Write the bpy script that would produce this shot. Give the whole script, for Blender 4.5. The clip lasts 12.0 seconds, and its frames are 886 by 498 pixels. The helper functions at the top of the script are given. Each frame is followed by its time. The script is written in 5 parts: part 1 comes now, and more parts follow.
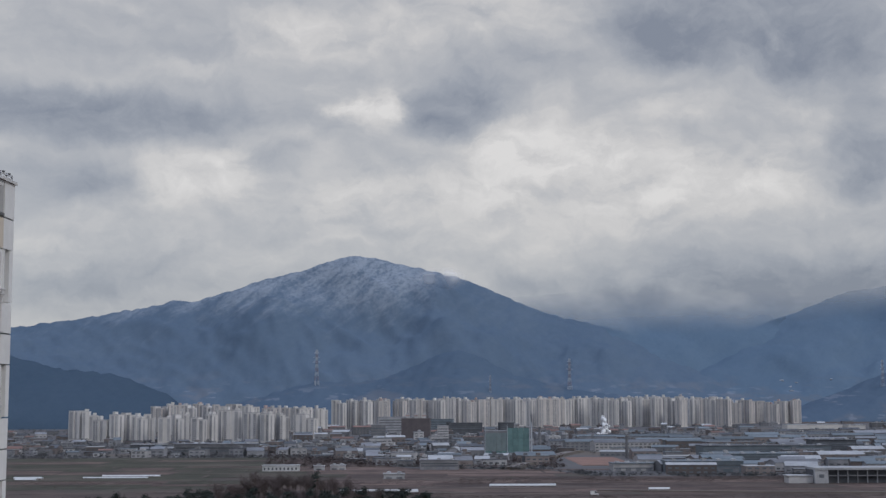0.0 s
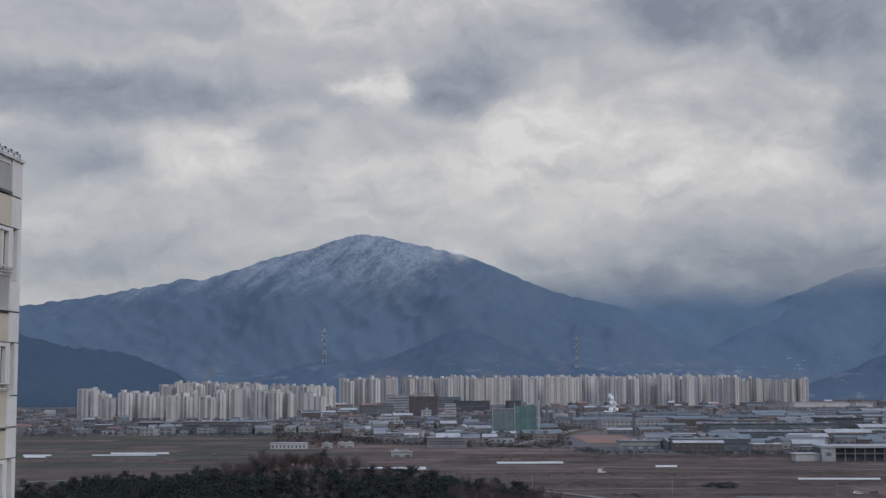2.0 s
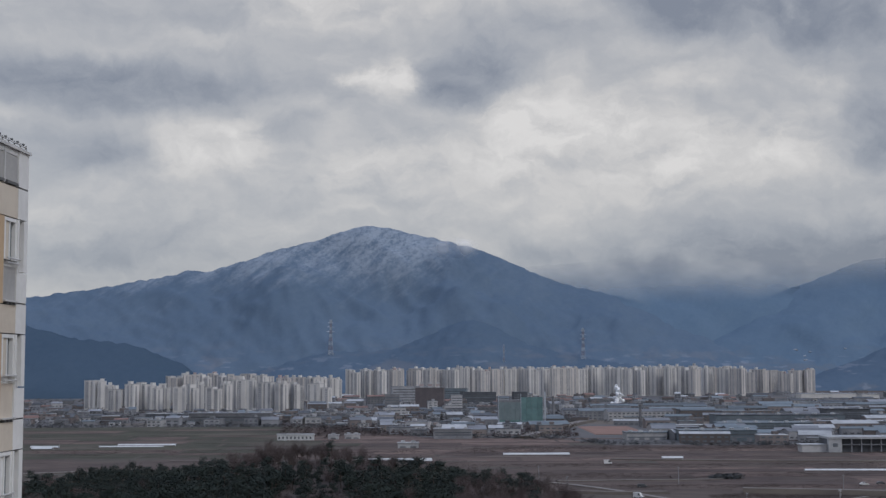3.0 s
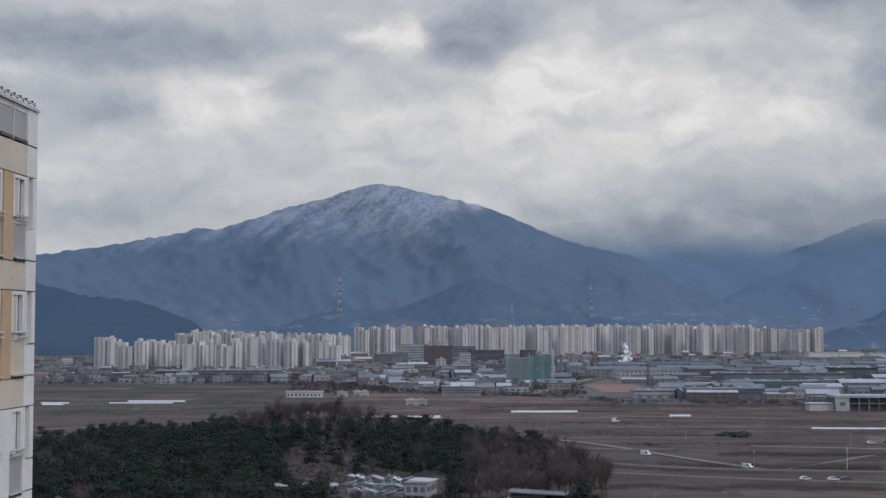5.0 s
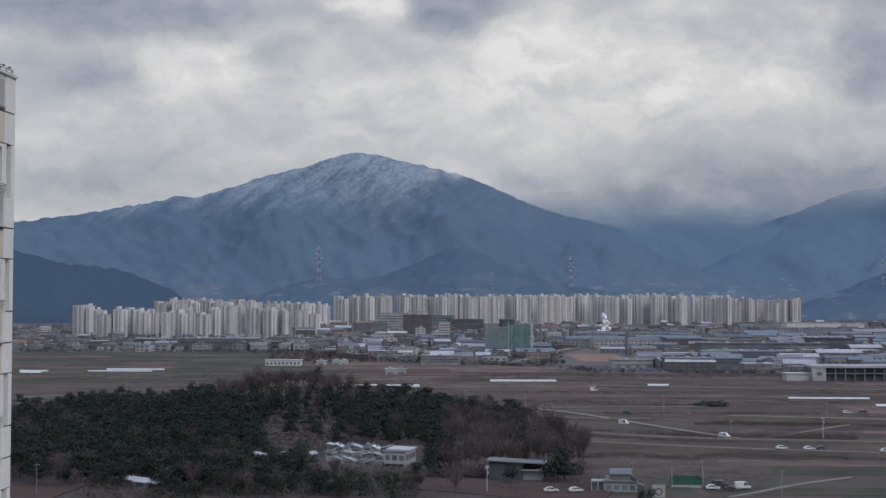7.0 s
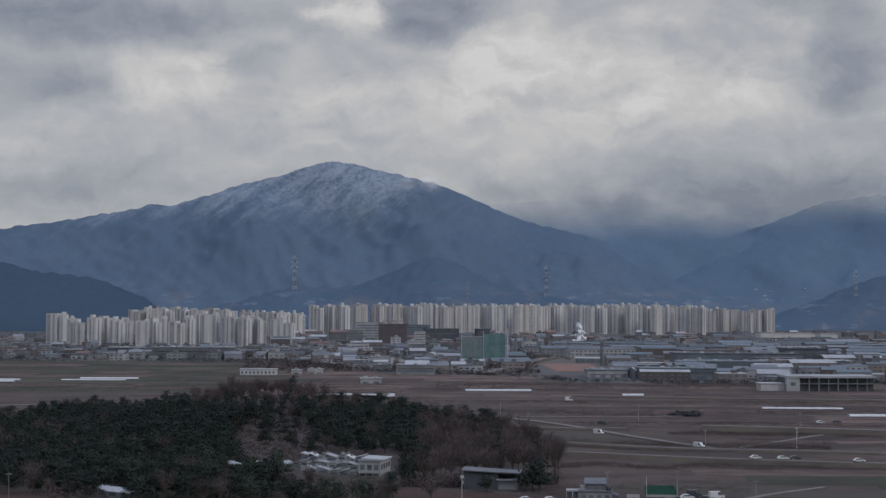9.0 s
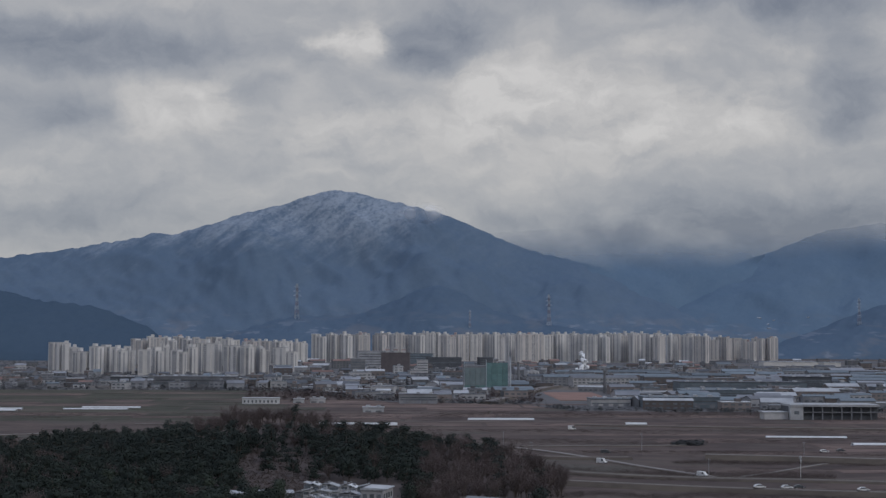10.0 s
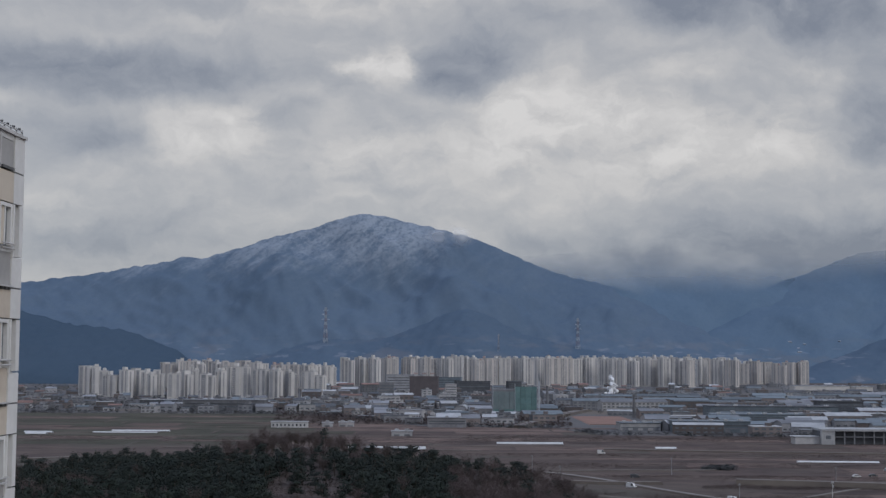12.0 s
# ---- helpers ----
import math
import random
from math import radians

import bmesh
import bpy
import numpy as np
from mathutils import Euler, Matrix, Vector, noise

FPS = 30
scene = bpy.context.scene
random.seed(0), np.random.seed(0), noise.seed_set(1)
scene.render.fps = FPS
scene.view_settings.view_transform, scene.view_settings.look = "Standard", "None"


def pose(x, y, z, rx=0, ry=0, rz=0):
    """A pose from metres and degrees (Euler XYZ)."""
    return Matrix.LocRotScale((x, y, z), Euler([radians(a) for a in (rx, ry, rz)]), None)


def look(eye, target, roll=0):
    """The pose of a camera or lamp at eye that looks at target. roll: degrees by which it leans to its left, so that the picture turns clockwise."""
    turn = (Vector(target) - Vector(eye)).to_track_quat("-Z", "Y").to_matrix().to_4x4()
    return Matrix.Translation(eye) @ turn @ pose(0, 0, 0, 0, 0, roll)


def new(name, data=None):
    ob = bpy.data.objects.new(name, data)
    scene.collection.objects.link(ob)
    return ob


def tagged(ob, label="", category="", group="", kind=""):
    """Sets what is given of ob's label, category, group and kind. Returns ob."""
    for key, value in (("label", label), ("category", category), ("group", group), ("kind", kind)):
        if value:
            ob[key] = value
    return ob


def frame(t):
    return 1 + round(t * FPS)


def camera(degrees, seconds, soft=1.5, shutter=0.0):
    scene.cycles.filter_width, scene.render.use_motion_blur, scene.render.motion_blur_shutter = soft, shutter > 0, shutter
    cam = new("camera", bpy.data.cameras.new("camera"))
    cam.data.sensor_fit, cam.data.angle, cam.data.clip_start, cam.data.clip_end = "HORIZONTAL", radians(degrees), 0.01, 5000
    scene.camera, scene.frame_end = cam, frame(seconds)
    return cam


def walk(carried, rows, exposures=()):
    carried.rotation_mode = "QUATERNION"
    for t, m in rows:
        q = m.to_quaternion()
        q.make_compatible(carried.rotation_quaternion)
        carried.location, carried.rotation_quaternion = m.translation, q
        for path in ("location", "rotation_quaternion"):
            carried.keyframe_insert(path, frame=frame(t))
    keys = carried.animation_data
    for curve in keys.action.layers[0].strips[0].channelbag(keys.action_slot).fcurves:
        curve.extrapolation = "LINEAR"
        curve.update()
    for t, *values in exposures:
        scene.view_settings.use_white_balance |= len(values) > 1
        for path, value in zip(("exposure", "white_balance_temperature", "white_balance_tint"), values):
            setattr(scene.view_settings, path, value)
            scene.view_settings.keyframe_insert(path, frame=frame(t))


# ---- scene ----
# A fixed eye on a high floor, panning over a plain, a town and a mountain.
cam = camera(36, 12.0, soft=1.45)
EYE = (0.0, 0.0, 60.0)


def aim(yaw, tilt, roll):
    """yaw to the left, tilt up, roll, in degrees."""
    return pose(EYE[0], EYE[1], EYE[2], 90 + tilt, 0, yaw) @ pose(0, 0, 0, 0, 0, roll)


TURNS = [(0, -0.478, 6.296, -0.198), (0.5, -0.430, 6.130, -0.218), (1, -0.453, 5.927, -0.170), (1.5, -0.328, 5.671, -0.193),
         (2, -0.158, 5.389, -0.180), (2.5, -0.026, 5.186, -0.213), (3, 0.098, 5.026, -0.229), (5, 0.471, 3.272, -0.055),
         (5.5, 0.305, 2.861, 0.000), (6, 0.239, 2.515, 0.052), (6.5, -0.007, 2.177, 0.114), (7, -0.381, 1.977, 0.157),
         (9, -1.401, 2.373, 0.321), (9.5, -1.402, 2.928, 0.286), (10, -1.290, 3.572, 0.279), (10.5, -1.072, 4.143, 0.289),
         (11, -0.771, 4.399, 0.320), (11.5, -0.445, 4.533, 0.268), (12, -0.084, 4.556, 0.319)]
walk(cam, [(t, aim(yaw, tilt, roll)) for t, yaw, tilt, roll in TURNS], exposures=[(0, -0.10), (2.5, -0.14), (5, 0.04), (7, 0.02), (9, -0.28), (9.5, -0.38), (10.5, -0.30), (12, -0.20)])

R = random.Random(7)


# ---- nodes ----
class Nodes:
    """Short names for building node trees."""

    def __init__(self, tree):
        self.tree = tree
        tree.nodes.clear()

    def add(self, kind, operation=None, use_clamp=None, interpolation_type=None, data_type=None, blend_type=None):
        node = self.tree.nodes.new(kind)
        if operation:
            node.operation = operation
        if use_clamp:
            node.use_clamp = True
        if interpolation_type:
            node.interpolation_type = interpolation_type
        if data_type:
            node.data_type = data_type
        if blend_type:
            node.blend_type = blend_type
        return node

    def link(self, a, b):
        self.tree.links.new(a, b)

    def put(self, value, socket):
        if isinstance(value, bpy.types.NodeSocket):
            self.link(value, socket)
        else:
            socket.default_value = value

    def math(self, op, a, b=0.0, clamp=False):
        n = self.add("ShaderNodeMath", operation=op, use_clamp=clamp)
        self.put(a, n.inputs[0]), self.put(b, n.inputs[1])
        return n.outputs[0]

    def vec(self, op, a, b=(0, 0, 0)):
        n = self.add("ShaderNodeVectorMath", operation=op)
        self.put(a, n.inputs[0]), self.put(b, n.inputs[1])
        return n.outputs["Value"] if op in ("LENGTH", "DOT_PRODUCT") else n.outputs[0]

    def noise(self, vector, scale, detail=4.0, rough=0.55, distort=0.0):
        n = self.add("ShaderNodeTexNoise")
        self.put(vector, n.inputs["Vector"])
        n.inputs["Scale"].default_value, n.inputs["Detail"].default_value = scale, detail
        n.inputs["Roughness"].default_value, n.inputs["Distortion"].default_value = rough, distort
        return n

    def span(self, value, a, b, c=0.0, d=1.0, kind="SMOOTHSTEP"):
        n = self.add("ShaderNodeMapRange", interpolation_type=kind)
        self.put(value, n.inputs["Value"])
        for key, x in (("From Min", a), ("From Max", b), ("To Min", c), ("To Max", d)):
            self.put(x, n.inputs[key])
        return n.outputs["Result"]

    def mix(self, fac, a, b, blend="MIX"):
        n = self.add("ShaderNodeMix", data_type="RGBA", blend_type=blend)
        self.put(fac, n.inputs["Factor"])
        for value, socket in ((a, n.inputs[6]), (b, n.inputs[7])):
            if isinstance(value, tuple) and len(value) == 3:
                value = (*value, 1.0)
            self.put(value, socket)
        return n.outputs[2]

    def ramp(self, fac, stops):
        n = self.add("ShaderNodeValToRGB")
        ramp = n.color_ramp
        while len(ramp.elements) < len(stops):
            ramp.elements.new(0.5)
        for e, (pos, col) in zip(ramp.elements, stops):
            e.position, e.color = pos, (*col, 1.0)
        self.put(fac, n.inputs[0])
        return n.outputs[0]


# ---- sky ----
SUN_HIGH, SUN_TURN = 38.0, 132.0
world = bpy.data.worlds.new("overcast_sky")
scene.world = world
world.use_nodes = True
N = Nodes(world.node_tree)
way = N.add("ShaderNodeTexCoord").outputs["Generated"]
bend = N.noise(way, 9.0, 7.0, 0.62)
bent = N.vec("ADD", way, N.vec("MULTIPLY", N.vec("SUBTRACT", bend.outputs["Color"], (0.5, 0.5, 0.5)), (0.085, 0.0, 0.055)))
# cloud masses: place across and up, half sizes, shade or lift, how crisp the edge is
SHADED = [(-0.254, 0.198, 0.143, 0.028, -0.32, 0.30), (-0.138, 0.209, 0.072, 0.025, -0.18, 0.00), (-0.262, 0.151, 0.090, 0.025, -0.24, 0.10), (-0.102, 0.176, 0.038, 0.019, -0.16, 0.10),
          (0.020, 0.215, 0.072, 0.034, -0.32, 0.25), (0.004, 0.198, 0.029, 0.017, -0.16, 0.30), (0.062, 0.241, 0.063, 0.027, -0.20, 0.00), (0.230, 0.265, 0.152, 0.050, -0.36, 0.30),
          (0.290, 0.231, 0.076, 0.036, -0.22, 0.20), (0.166, 0.263, 0.067, 0.032, -0.12, 0.20), (0.308, 0.172, 0.043, 0.050, -0.34, 0.20), (-0.258, 0.086, 0.148, 0.038, -0.20, 0.00),
          (0.226, 0.072, 0.290, 0.046, -0.50, 0.00), (-0.174, 0.257, 0.067, 0.027, -0.10, 0.20)]
SUNLIT = [(-0.060, 0.268, 0.120, 0.034, 0.08, 0.00), (-0.044, 0.215, 0.038, 0.025, 0.30, 0.10), (-0.030, 0.210, 0.016, 0.021, 0.20, 0.00), (-0.061, 0.216, 0.020, 0.012, 0.20, 0.00), (-0.076, 0.231, 0.016, 0.012, 0.14, 0.00),
          (-0.158, 0.162, 0.067, 0.028, 0.24, 0.20), (-0.133, 0.176, 0.027, 0.013, 0.18, 0.10), (-0.186, 0.148, 0.040, 0.020, 0.10, 0.10), (0.098, 0.176, 0.108, 0.034, 0.24, 0.30),
          (0.054, 0.191, 0.031, 0.014, 0.12, 0.20), (0.088, 0.198, 0.027, 0.014, 0.12, 0.20), (0.136, 0.179, 0.038, 0.017, 0.10, 0.20), (0.046, 0.148, 0.058, 0.018, 0.14, 0.20),
          (-0.050, 0.142, 0.067, 0.023, 0.12, 0.10), (0.214, 0.159, 0.083, 0.031, 0.24, 0.30), (0.166, 0.137, 0.072, 0.020, 0.10, 0.20), (0.070, 0.146, 0.251, 0.054, 0.17, 0.00),
          (-0.274, 0.102, 0.058, 0.023, 0.10, 0.20), (0.054, 0.275, 0.116, 0.032, 0.14, 0.00), (-0.082, 0.263, 0.090, 0.027, 0.14, 0.10), (0.170, 0.209, 0.054, 0.017, 0.12, 0.30),
          (0.270, 0.205, 0.049, 0.018, 0.08, 0.30)]
flat = N.vec("MULTIPLY", bent, (1.0, 1.0, 1.8))
broad = N.noise(flat, 5.0, 7.0, 0.52, 0.3).outputs[0]
fluff = N.noise(flat, 26.0, 6.0, 0.6, 0.5).outputs[0]
# billows catch the light on their upper edges
billow = N.noise(flat, 15.0, 6.0, 0.56, 0.3).outputs[0]
above = N.noise(N.vec("ADD", flat, (0.004, 0.0, 0.020)), 15.0, 6.0, 0.56, 0.3).outputs[0]
height = N.math("ADD", N.math("MULTIPLY", broad, 0.28), N.math("MULTIPLY", fluff, 0.12))
height = N.math("ADD", height, N.math("MULTIPLY", N.math("SUBTRACT", billow, above), 0.55))
masses = 0.0
wisp = N.span(fluff, 0.34, 0.66, 0.60, 1.25)
for cx, cz, rx, rz, lift, crisp in SHADED + SUNLIT:
    away = N.vec("LENGTH", N.vec("MULTIPLY", N.vec("SUBTRACT", bent, (cx, 0, cz)), (1.0 / rx, 0.0, 1.0 / rz)))
    mass = N.span(away, crisp, 1.0, lift, 0.0)
    masses = N.math("ADD", masses, N.math("MULTIPLY", mass, wisp) if lift > 0 else mass)
torn = N.span(N.noise(flat, 17.0, 7.0, 0.62, 0.5).outputs[0], 0.30, 0.68, 0.75, 1.25)
height = N.math("ADD", N.math("ADD", height, N.math("MULTIPLY", masses, torn)), 0.355)
colour = N.ramp(height, [(0.08, (0.245, 0.272, 0.335)), (0.32, (0.365, 0.388, 0.440)), (0.54, (0.490, 0.500, 0.530)),
                         (0.74, (0.640, 0.630, 0.632)), (1.0, (0.775, 0.758, 0.750))])
up = N.add("ShaderNodeSeparateXYZ")
N.link(way, up.inputs[0])
sky = N.add("ShaderNodeTexSky")
sky.sky_type, sky.sun_disc = "NISHITA", False
sky.sun_elevation, sky.sun_rotation = radians(SUN_HIGH), radians(SUN_TURN)
blue = N.mix(1.0, sky.outputs[0], (0.10, 0.10, 0.10), "MULTIPLY")
covered = N.mix(0.93, blue, colour)
# an overcast sky is brighter overhead than near the horizon
gains = N.add("ShaderNodeCombineXYZ")
for i, gain in enumerate((1.40, 1.62, 2.09)):
    N.link(N.span(up.outputs[2], 0.30, 0.80, 1.0, gain), gains.inputs[i])
lit = N.vec("MULTIPLY", covered, gains.outputs[0])
back = N.add("ShaderNodeBackground")
N.link(lit, back.inputs[0])
back.inputs[1].default_value = 1.0
N.link(back.outputs[0], N.add("ShaderNodeOutputWorld").inputs[0])

sun_data = bpy.data.lights.new("sun", "SUN")
sun_data.energy, sun_data.angle, sun_data.color = 0.95, radians(20), (1.0, 0.97, 0.93)
sun = new("sun", sun_data)
sun.matrix_world = look((math.sin(radians(SUN_TURN)) * 50, math.cos(radians(SUN_TURN)) * 50, 50 * math.tan(radians(SUN_HIGH))), (0, 0, 0))


# ---- materials ----
def surface(name, a, b, scale=0.5, fine=6.0, rough=0.8, metal=0.0, bump=0.0, vary=0.0, stretch=(1, 1, 1), third=None, local=False):
    """A surface of two tones a and b at two scales, in metres; vary: how far one object differs from the next."""
    m = bpy.data.materials.new(name)
    m.use_nodes = True
    n = Nodes(m.node_tree)
    place = n.add("ShaderNodeTexCoord").outputs["Object"] if local else n.add("ShaderNodeNewGeometry").outputs["Position"]
    place = n.vec("MULTIPLY", place, stretch)
    big = n.noise(place, scale, 3.0).outputs[0]
    small = n.noise(place, scale * fine, 4.0, 0.6).outputs[0]
    col = n.mix(n.span(n.math("ADD", n.math("MULTIPLY", big, 0.65), n.math("MULTIPLY", small, 0.35)), 0.36, 0.64), a, b)
    if third:
        col = n.mix(n.span(n.noise(place, scale * 0.37, 2.0).outputs[0], 0.52, 0.66), col, third)
    if vary:
        shade = n.math("MULTIPLY_ADD", n.add("ShaderNodeObjectInfo").outputs["Random"], 2 * vary)
        shade.node.inputs[2].default_value = 1 - vary
        grey = n.add("ShaderNodeCombineXYZ")
        for i in range(3):
            n.link(shade, grey.inputs[i])
        col = n.mix(1.0, col, grey.outputs[0], "MULTIPLY")
    bsdf = n.add("ShaderNodeBsdfPrincipled")
    n.link(col, bsdf.inputs["Base Color"])
    bsdf.inputs["Roughness"].default_value, bsdf.inputs["Metallic"].default_value = rough, metal
    bsdf.inputs["Specular IOR Level"].default_value = 0.3
    if bump:
        b_node = n.add("ShaderNodeBump")
        b_node.inputs["Strength"].default_value, b_node.inputs["Distance"].default_value = 0.6, bump
        n.link(small, b_node.inputs["Height"])
        n.link(b_node.outputs[0], bsdf.inputs["Normal"])
    n.link(bsdf.outputs[0], n.add("ShaderNodeOutputMaterial").inputs[0])
    return m


def haze_tinted_slope(name, low, mid, snow=None, snow_from=0.0, snow_to=1.0, clear=None, bare=None):
    """Wooded mountain side with haze in its tones; snow above a height; faded out above clear metres to stand for
    cloud.
    """
    m = bpy.data.materials.new(name)
    m.use_nodes = True
    n = Nodes(m.node_tree)
    place = n.add("ShaderNodeNewGeometry").outputs["Position"]
    parts = n.add("ShaderNodeSeparateXYZ")
    n.link(place, parts.inputs[0])
    z = parts.outputs[2]
    folds = n.noise(n.vec("MULTIPLY", place, (1, 0.35, 0.9)), 0.0045, 4.0, 0.55, 0.4).outputs[0]
    grain = n.noise(n.vec("MULTIPLY", place, (1, 0.3, 1.2)), 0.075, 4.0, 0.7).outputs[0]
    # gullies run down the slope at a slant
    slant = n.add("ShaderNodeCombineXYZ")
    n.link(n.math("MULTIPLY", n.vec("DOT_PRODUCT", place, (0.78, 0.0, 0.63)), 0.30), slant.inputs[0])
    n.link(n.math("MULTIPLY", parts.outputs[1], 0.12), slant.inputs[1])
    n.link(n.vec("DOT_PRODUCT", place, (-0.63, 0.0, 0.78)), slant.inputs[2])
    gully = n.noise(slant.outputs[0], 0.026, 5.0, 0.62, 0.3).outputs[0]
    tone = n.math("ADD", n.math("ADD", n.math("MULTIPLY", folds, 0.40), n.math("MULTIPLY", gully, 0.25)), n.math("MULTIPLY", grain, 0.35))
    col = n.mix(n.span(tone, 0.34, 0.66), low, mid)
    if bare:
        patch = n.math("MULTIPLY", n.span(n.noise(n.vec("MULTIPLY", place, (1, 0.3, 3.2)), 0.008, 5.0, 0.65, 0.3).outputs[0], 0.50, 0.64), n.span(z, 50, 170, 0.85, 0.0))
        col = n.mix(patch, col, bare)
        field = n.math("MULTIPLY", n.span(n.noise(n.vec("MULTIPLY", place, (1, 0.3, 4.5)), 0.016, 3.0, 0.5).outputs[0], 0.60, 0.66), n.span(z, 60, 130, 0.55, 0.0))
        col = n.mix(field, col, tuple(c * 1.5 for c in bare))
    if snow:
        reach = n.math("ADD", z, n.math("ADD", n.math("MULTIPLY", n.math("SUBTRACT", folds, 0.5), 150.0), n.math("MULTIPLY", n.math("SUBTRACT", gully, 0.5), 330.0)))
        cover = n.span(reach, snow_from, snow_to)
        trees = n.span(n.math("ADD", n.math("MULTIPLY", grain, 0.6), n.math("MULTIPLY", gully, 0.4)), 0.36, 0.60, 0.18, 1.0)
        side = n.span(n.math("ADD", parts.outputs[0], n.math("MULTIPLY", n.math("SUBTRACT", gully, 0.5), 500.0)), -70.0, 70.0, 1.0, 0.10)
        col = n.mix(n.math("MULTIPLY", n.math("MULTIPLY", cover, trees), side), col, snow)
    bsdf = n.add("ShaderNodeBsdfPrincipled")
    n.link(col, bsdf.inputs["Base Color"])
    bsdf.inputs["Roughness"].default_value, bsdf.inputs["Specular IOR Level"].default_value = 1.0, 0.0
    relief = n.add("ShaderNodeBump")
    relief.inputs["Strength"].default_value, relief.inputs["Distance"].default_value = 0.4, 7.0
    n.link(n.math("ADD", n.math("MULTIPLY", grain, 0.5), gully), relief.inputs["Height"])
    n.link(relief.outputs[0], bsdf.inputs["Normal"])
    out = bsdf.outputs[0]
    if clear:
        gone = n.span(n.math("ADD", z, n.math("MULTIPLY", n.math("SUBTRACT", n.noise(n.vec("MULTIPLY", place, (1, 0.35, 1.6)), 0.0035, 5.0, 0.6).outputs[0], 0.5), clear[2])), clear[0], clear[1])
        shader = n.add("ShaderNodeMixShader")
        n.link(gone, shader.inputs[0]), n.link(out, shader.inputs[1])
        n.link(n.add("ShaderNodeBsdfTransparent").outputs[0], shader.inputs[2])
        out = shader.outputs[0]
    n.link(out, n.add("ShaderNodeOutputMaterial").inputs[0])
    return m


def window_glass(name, tint=(0.05, 0.065, 0.08)):
    return surface(name, tint, tuple(c * 1.6 for c in tint), 0.4, 3.0, 0.12, vary=0.25)


M_WALL = surface("white_painted_wall", (0.74, 0.735, 0.72), (0.66, 0.655, 0.64), 0.6, 9.0, 0.75, bump=0.004)
M_BEIGE = surface("beige_painted_wall", (0.62, 0.55, 0.46), (0.55, 0.48, 0.40), 0.6, 9.0, 0.75, bump=0.004)
M_OCHRE = surface("ochre_painted_wall", (0.54, 0.39, 0.25), (0.47, 0.34, 0.22), 0.6, 9.0, 0.75, bump=0.004)
M_PANEL = surface("grey_louvre_panel", (0.40, 0.39, 0.38), (0.34, 0.335, 0.33), 0.8, 8.0, 0.55)
M_JOINT = surface("dark_joint", (0.10, 0.10, 0.11), (0.14, 0.14, 0.14), 2.0, 4.0, 0.9)
M_METAL = surface("pale_metal_rail", (0.62, 0.61, 0.60), (0.5, 0.5, 0.5), 2.0, 5.0, 0.4, 0.3)
M_DARKMETAL = surface("dark_metal", (0.09, 0.095, 0.10), (0.13, 0.13, 0.13), 2.0, 5.0, 0.5, 0.3)
M_GLASS = window_glass("window_glass", (0.10, 0.11, 0.12))
M_TOWER = surface("tower_paint", (0.62, 0.60, 0.58), (0.54, 0.525, 0.51), 0.05, 7.0, 0.85, vary=0.10)
M_TOWER2 = surface("tower_paint_warm", (0.55, 0.515, 0.49), (0.47, 0.445, 0.43), 0.05, 7.0, 0.85, vary=0.10)
M_BAY = surface("tower_window_bay", (0.36, 0.36, 0.37), (0.27, 0.275, 0.285), 0.08, 6.0, 0.6, vary=0.2)
M_CAP = surface("tower_roof_room", (0.50, 0.49, 0.49), (0.36, 0.355, 0.36), 0.1, 5.0, 0.85, vary=0.15)
M_SALMON = surface("salmon_roof_room", (0.42, 0.33, 0.31), (0.36, 0.29, 0.28), 0.1, 5.0, 0.85, vary=0.1)
M_SOIL = surface("winter_field_soil", (0.106, 0.078, 0.068), (0.054, 0.040, 0.037), 0.035, 5.0, 1.0, stretch=(0.5, 1, 1), third=(0.074, 0.066, 0.056))
M_BUSH = surface("dry_grass_bank", (0.070, 0.058, 0.050), (0.105, 0.088, 0.072), 0.05, 8.0, 1.0, stretch=(0.4, 1, 1))
M_STUBBLE = surface("stubble_field", (0.150, 0.106, 0.092), (0.068, 0.048, 0.044), 0.045, 4.5, 1.0, stretch=(0.55, 1, 1), vary=0.2, third=(0.100, 0.074, 0.064))
M_GREENFIELD = surface("winter_barley_field", (0.062, 0.061, 0.044), (0.038, 0.037, 0.028), 0.045, 4.5, 1.0, stretch=(0.55, 1, 1), vary=0.15, third=(0.085, 0.070, 0.058))
M_DARKFIELD = surface("ploughed_field", (0.092, 0.066, 0.059), (0.044, 0.032, 0.031), 0.045, 4.5, 1.0, stretch=(0.55, 1, 1), vary=0.2, third=(0.095, 0.075, 0.066))
M_REDSOIL = surface("red_soil", (0.080, 0.045, 0.039), (0.052, 0.036, 0.033), 0.09, 8.0, 1.0)
M_REDLOT = surface("orange_earth", (0.26, 0.155, 0.125), (0.20, 0.125, 0.105), 0.05, 7.0, 1.0)
M_SCRUB = surface("dry_scrub", (0.066, 0.051, 0.047), (0.092, 0.071, 0.064), 0.08, 6.0, 1.0)
M_LITTER = surface("leaf_litter", (0.062, 0.050, 0.048), (0.086, 0.068, 0.062), 0.06, 9.0, 1.0)
M_LANE = surface("pale_concrete_lane", (0.22, 0.20, 0.19), (0.165, 0.15, 0.145), 0.1, 6.0, 0.95)
M_VINYL = surface("white_vinyl_film", (0.58, 0.59, 0.60), (0.48, 0.49, 0.50), 0.2, 6.0, 0.45, vary=0.08)
M_STONE = surface("grey_render_wall", (0.25, 0.255, 0.27), (0.17, 0.175, 0.19), 0.12, 6.0, 0.9, vary=0.4)
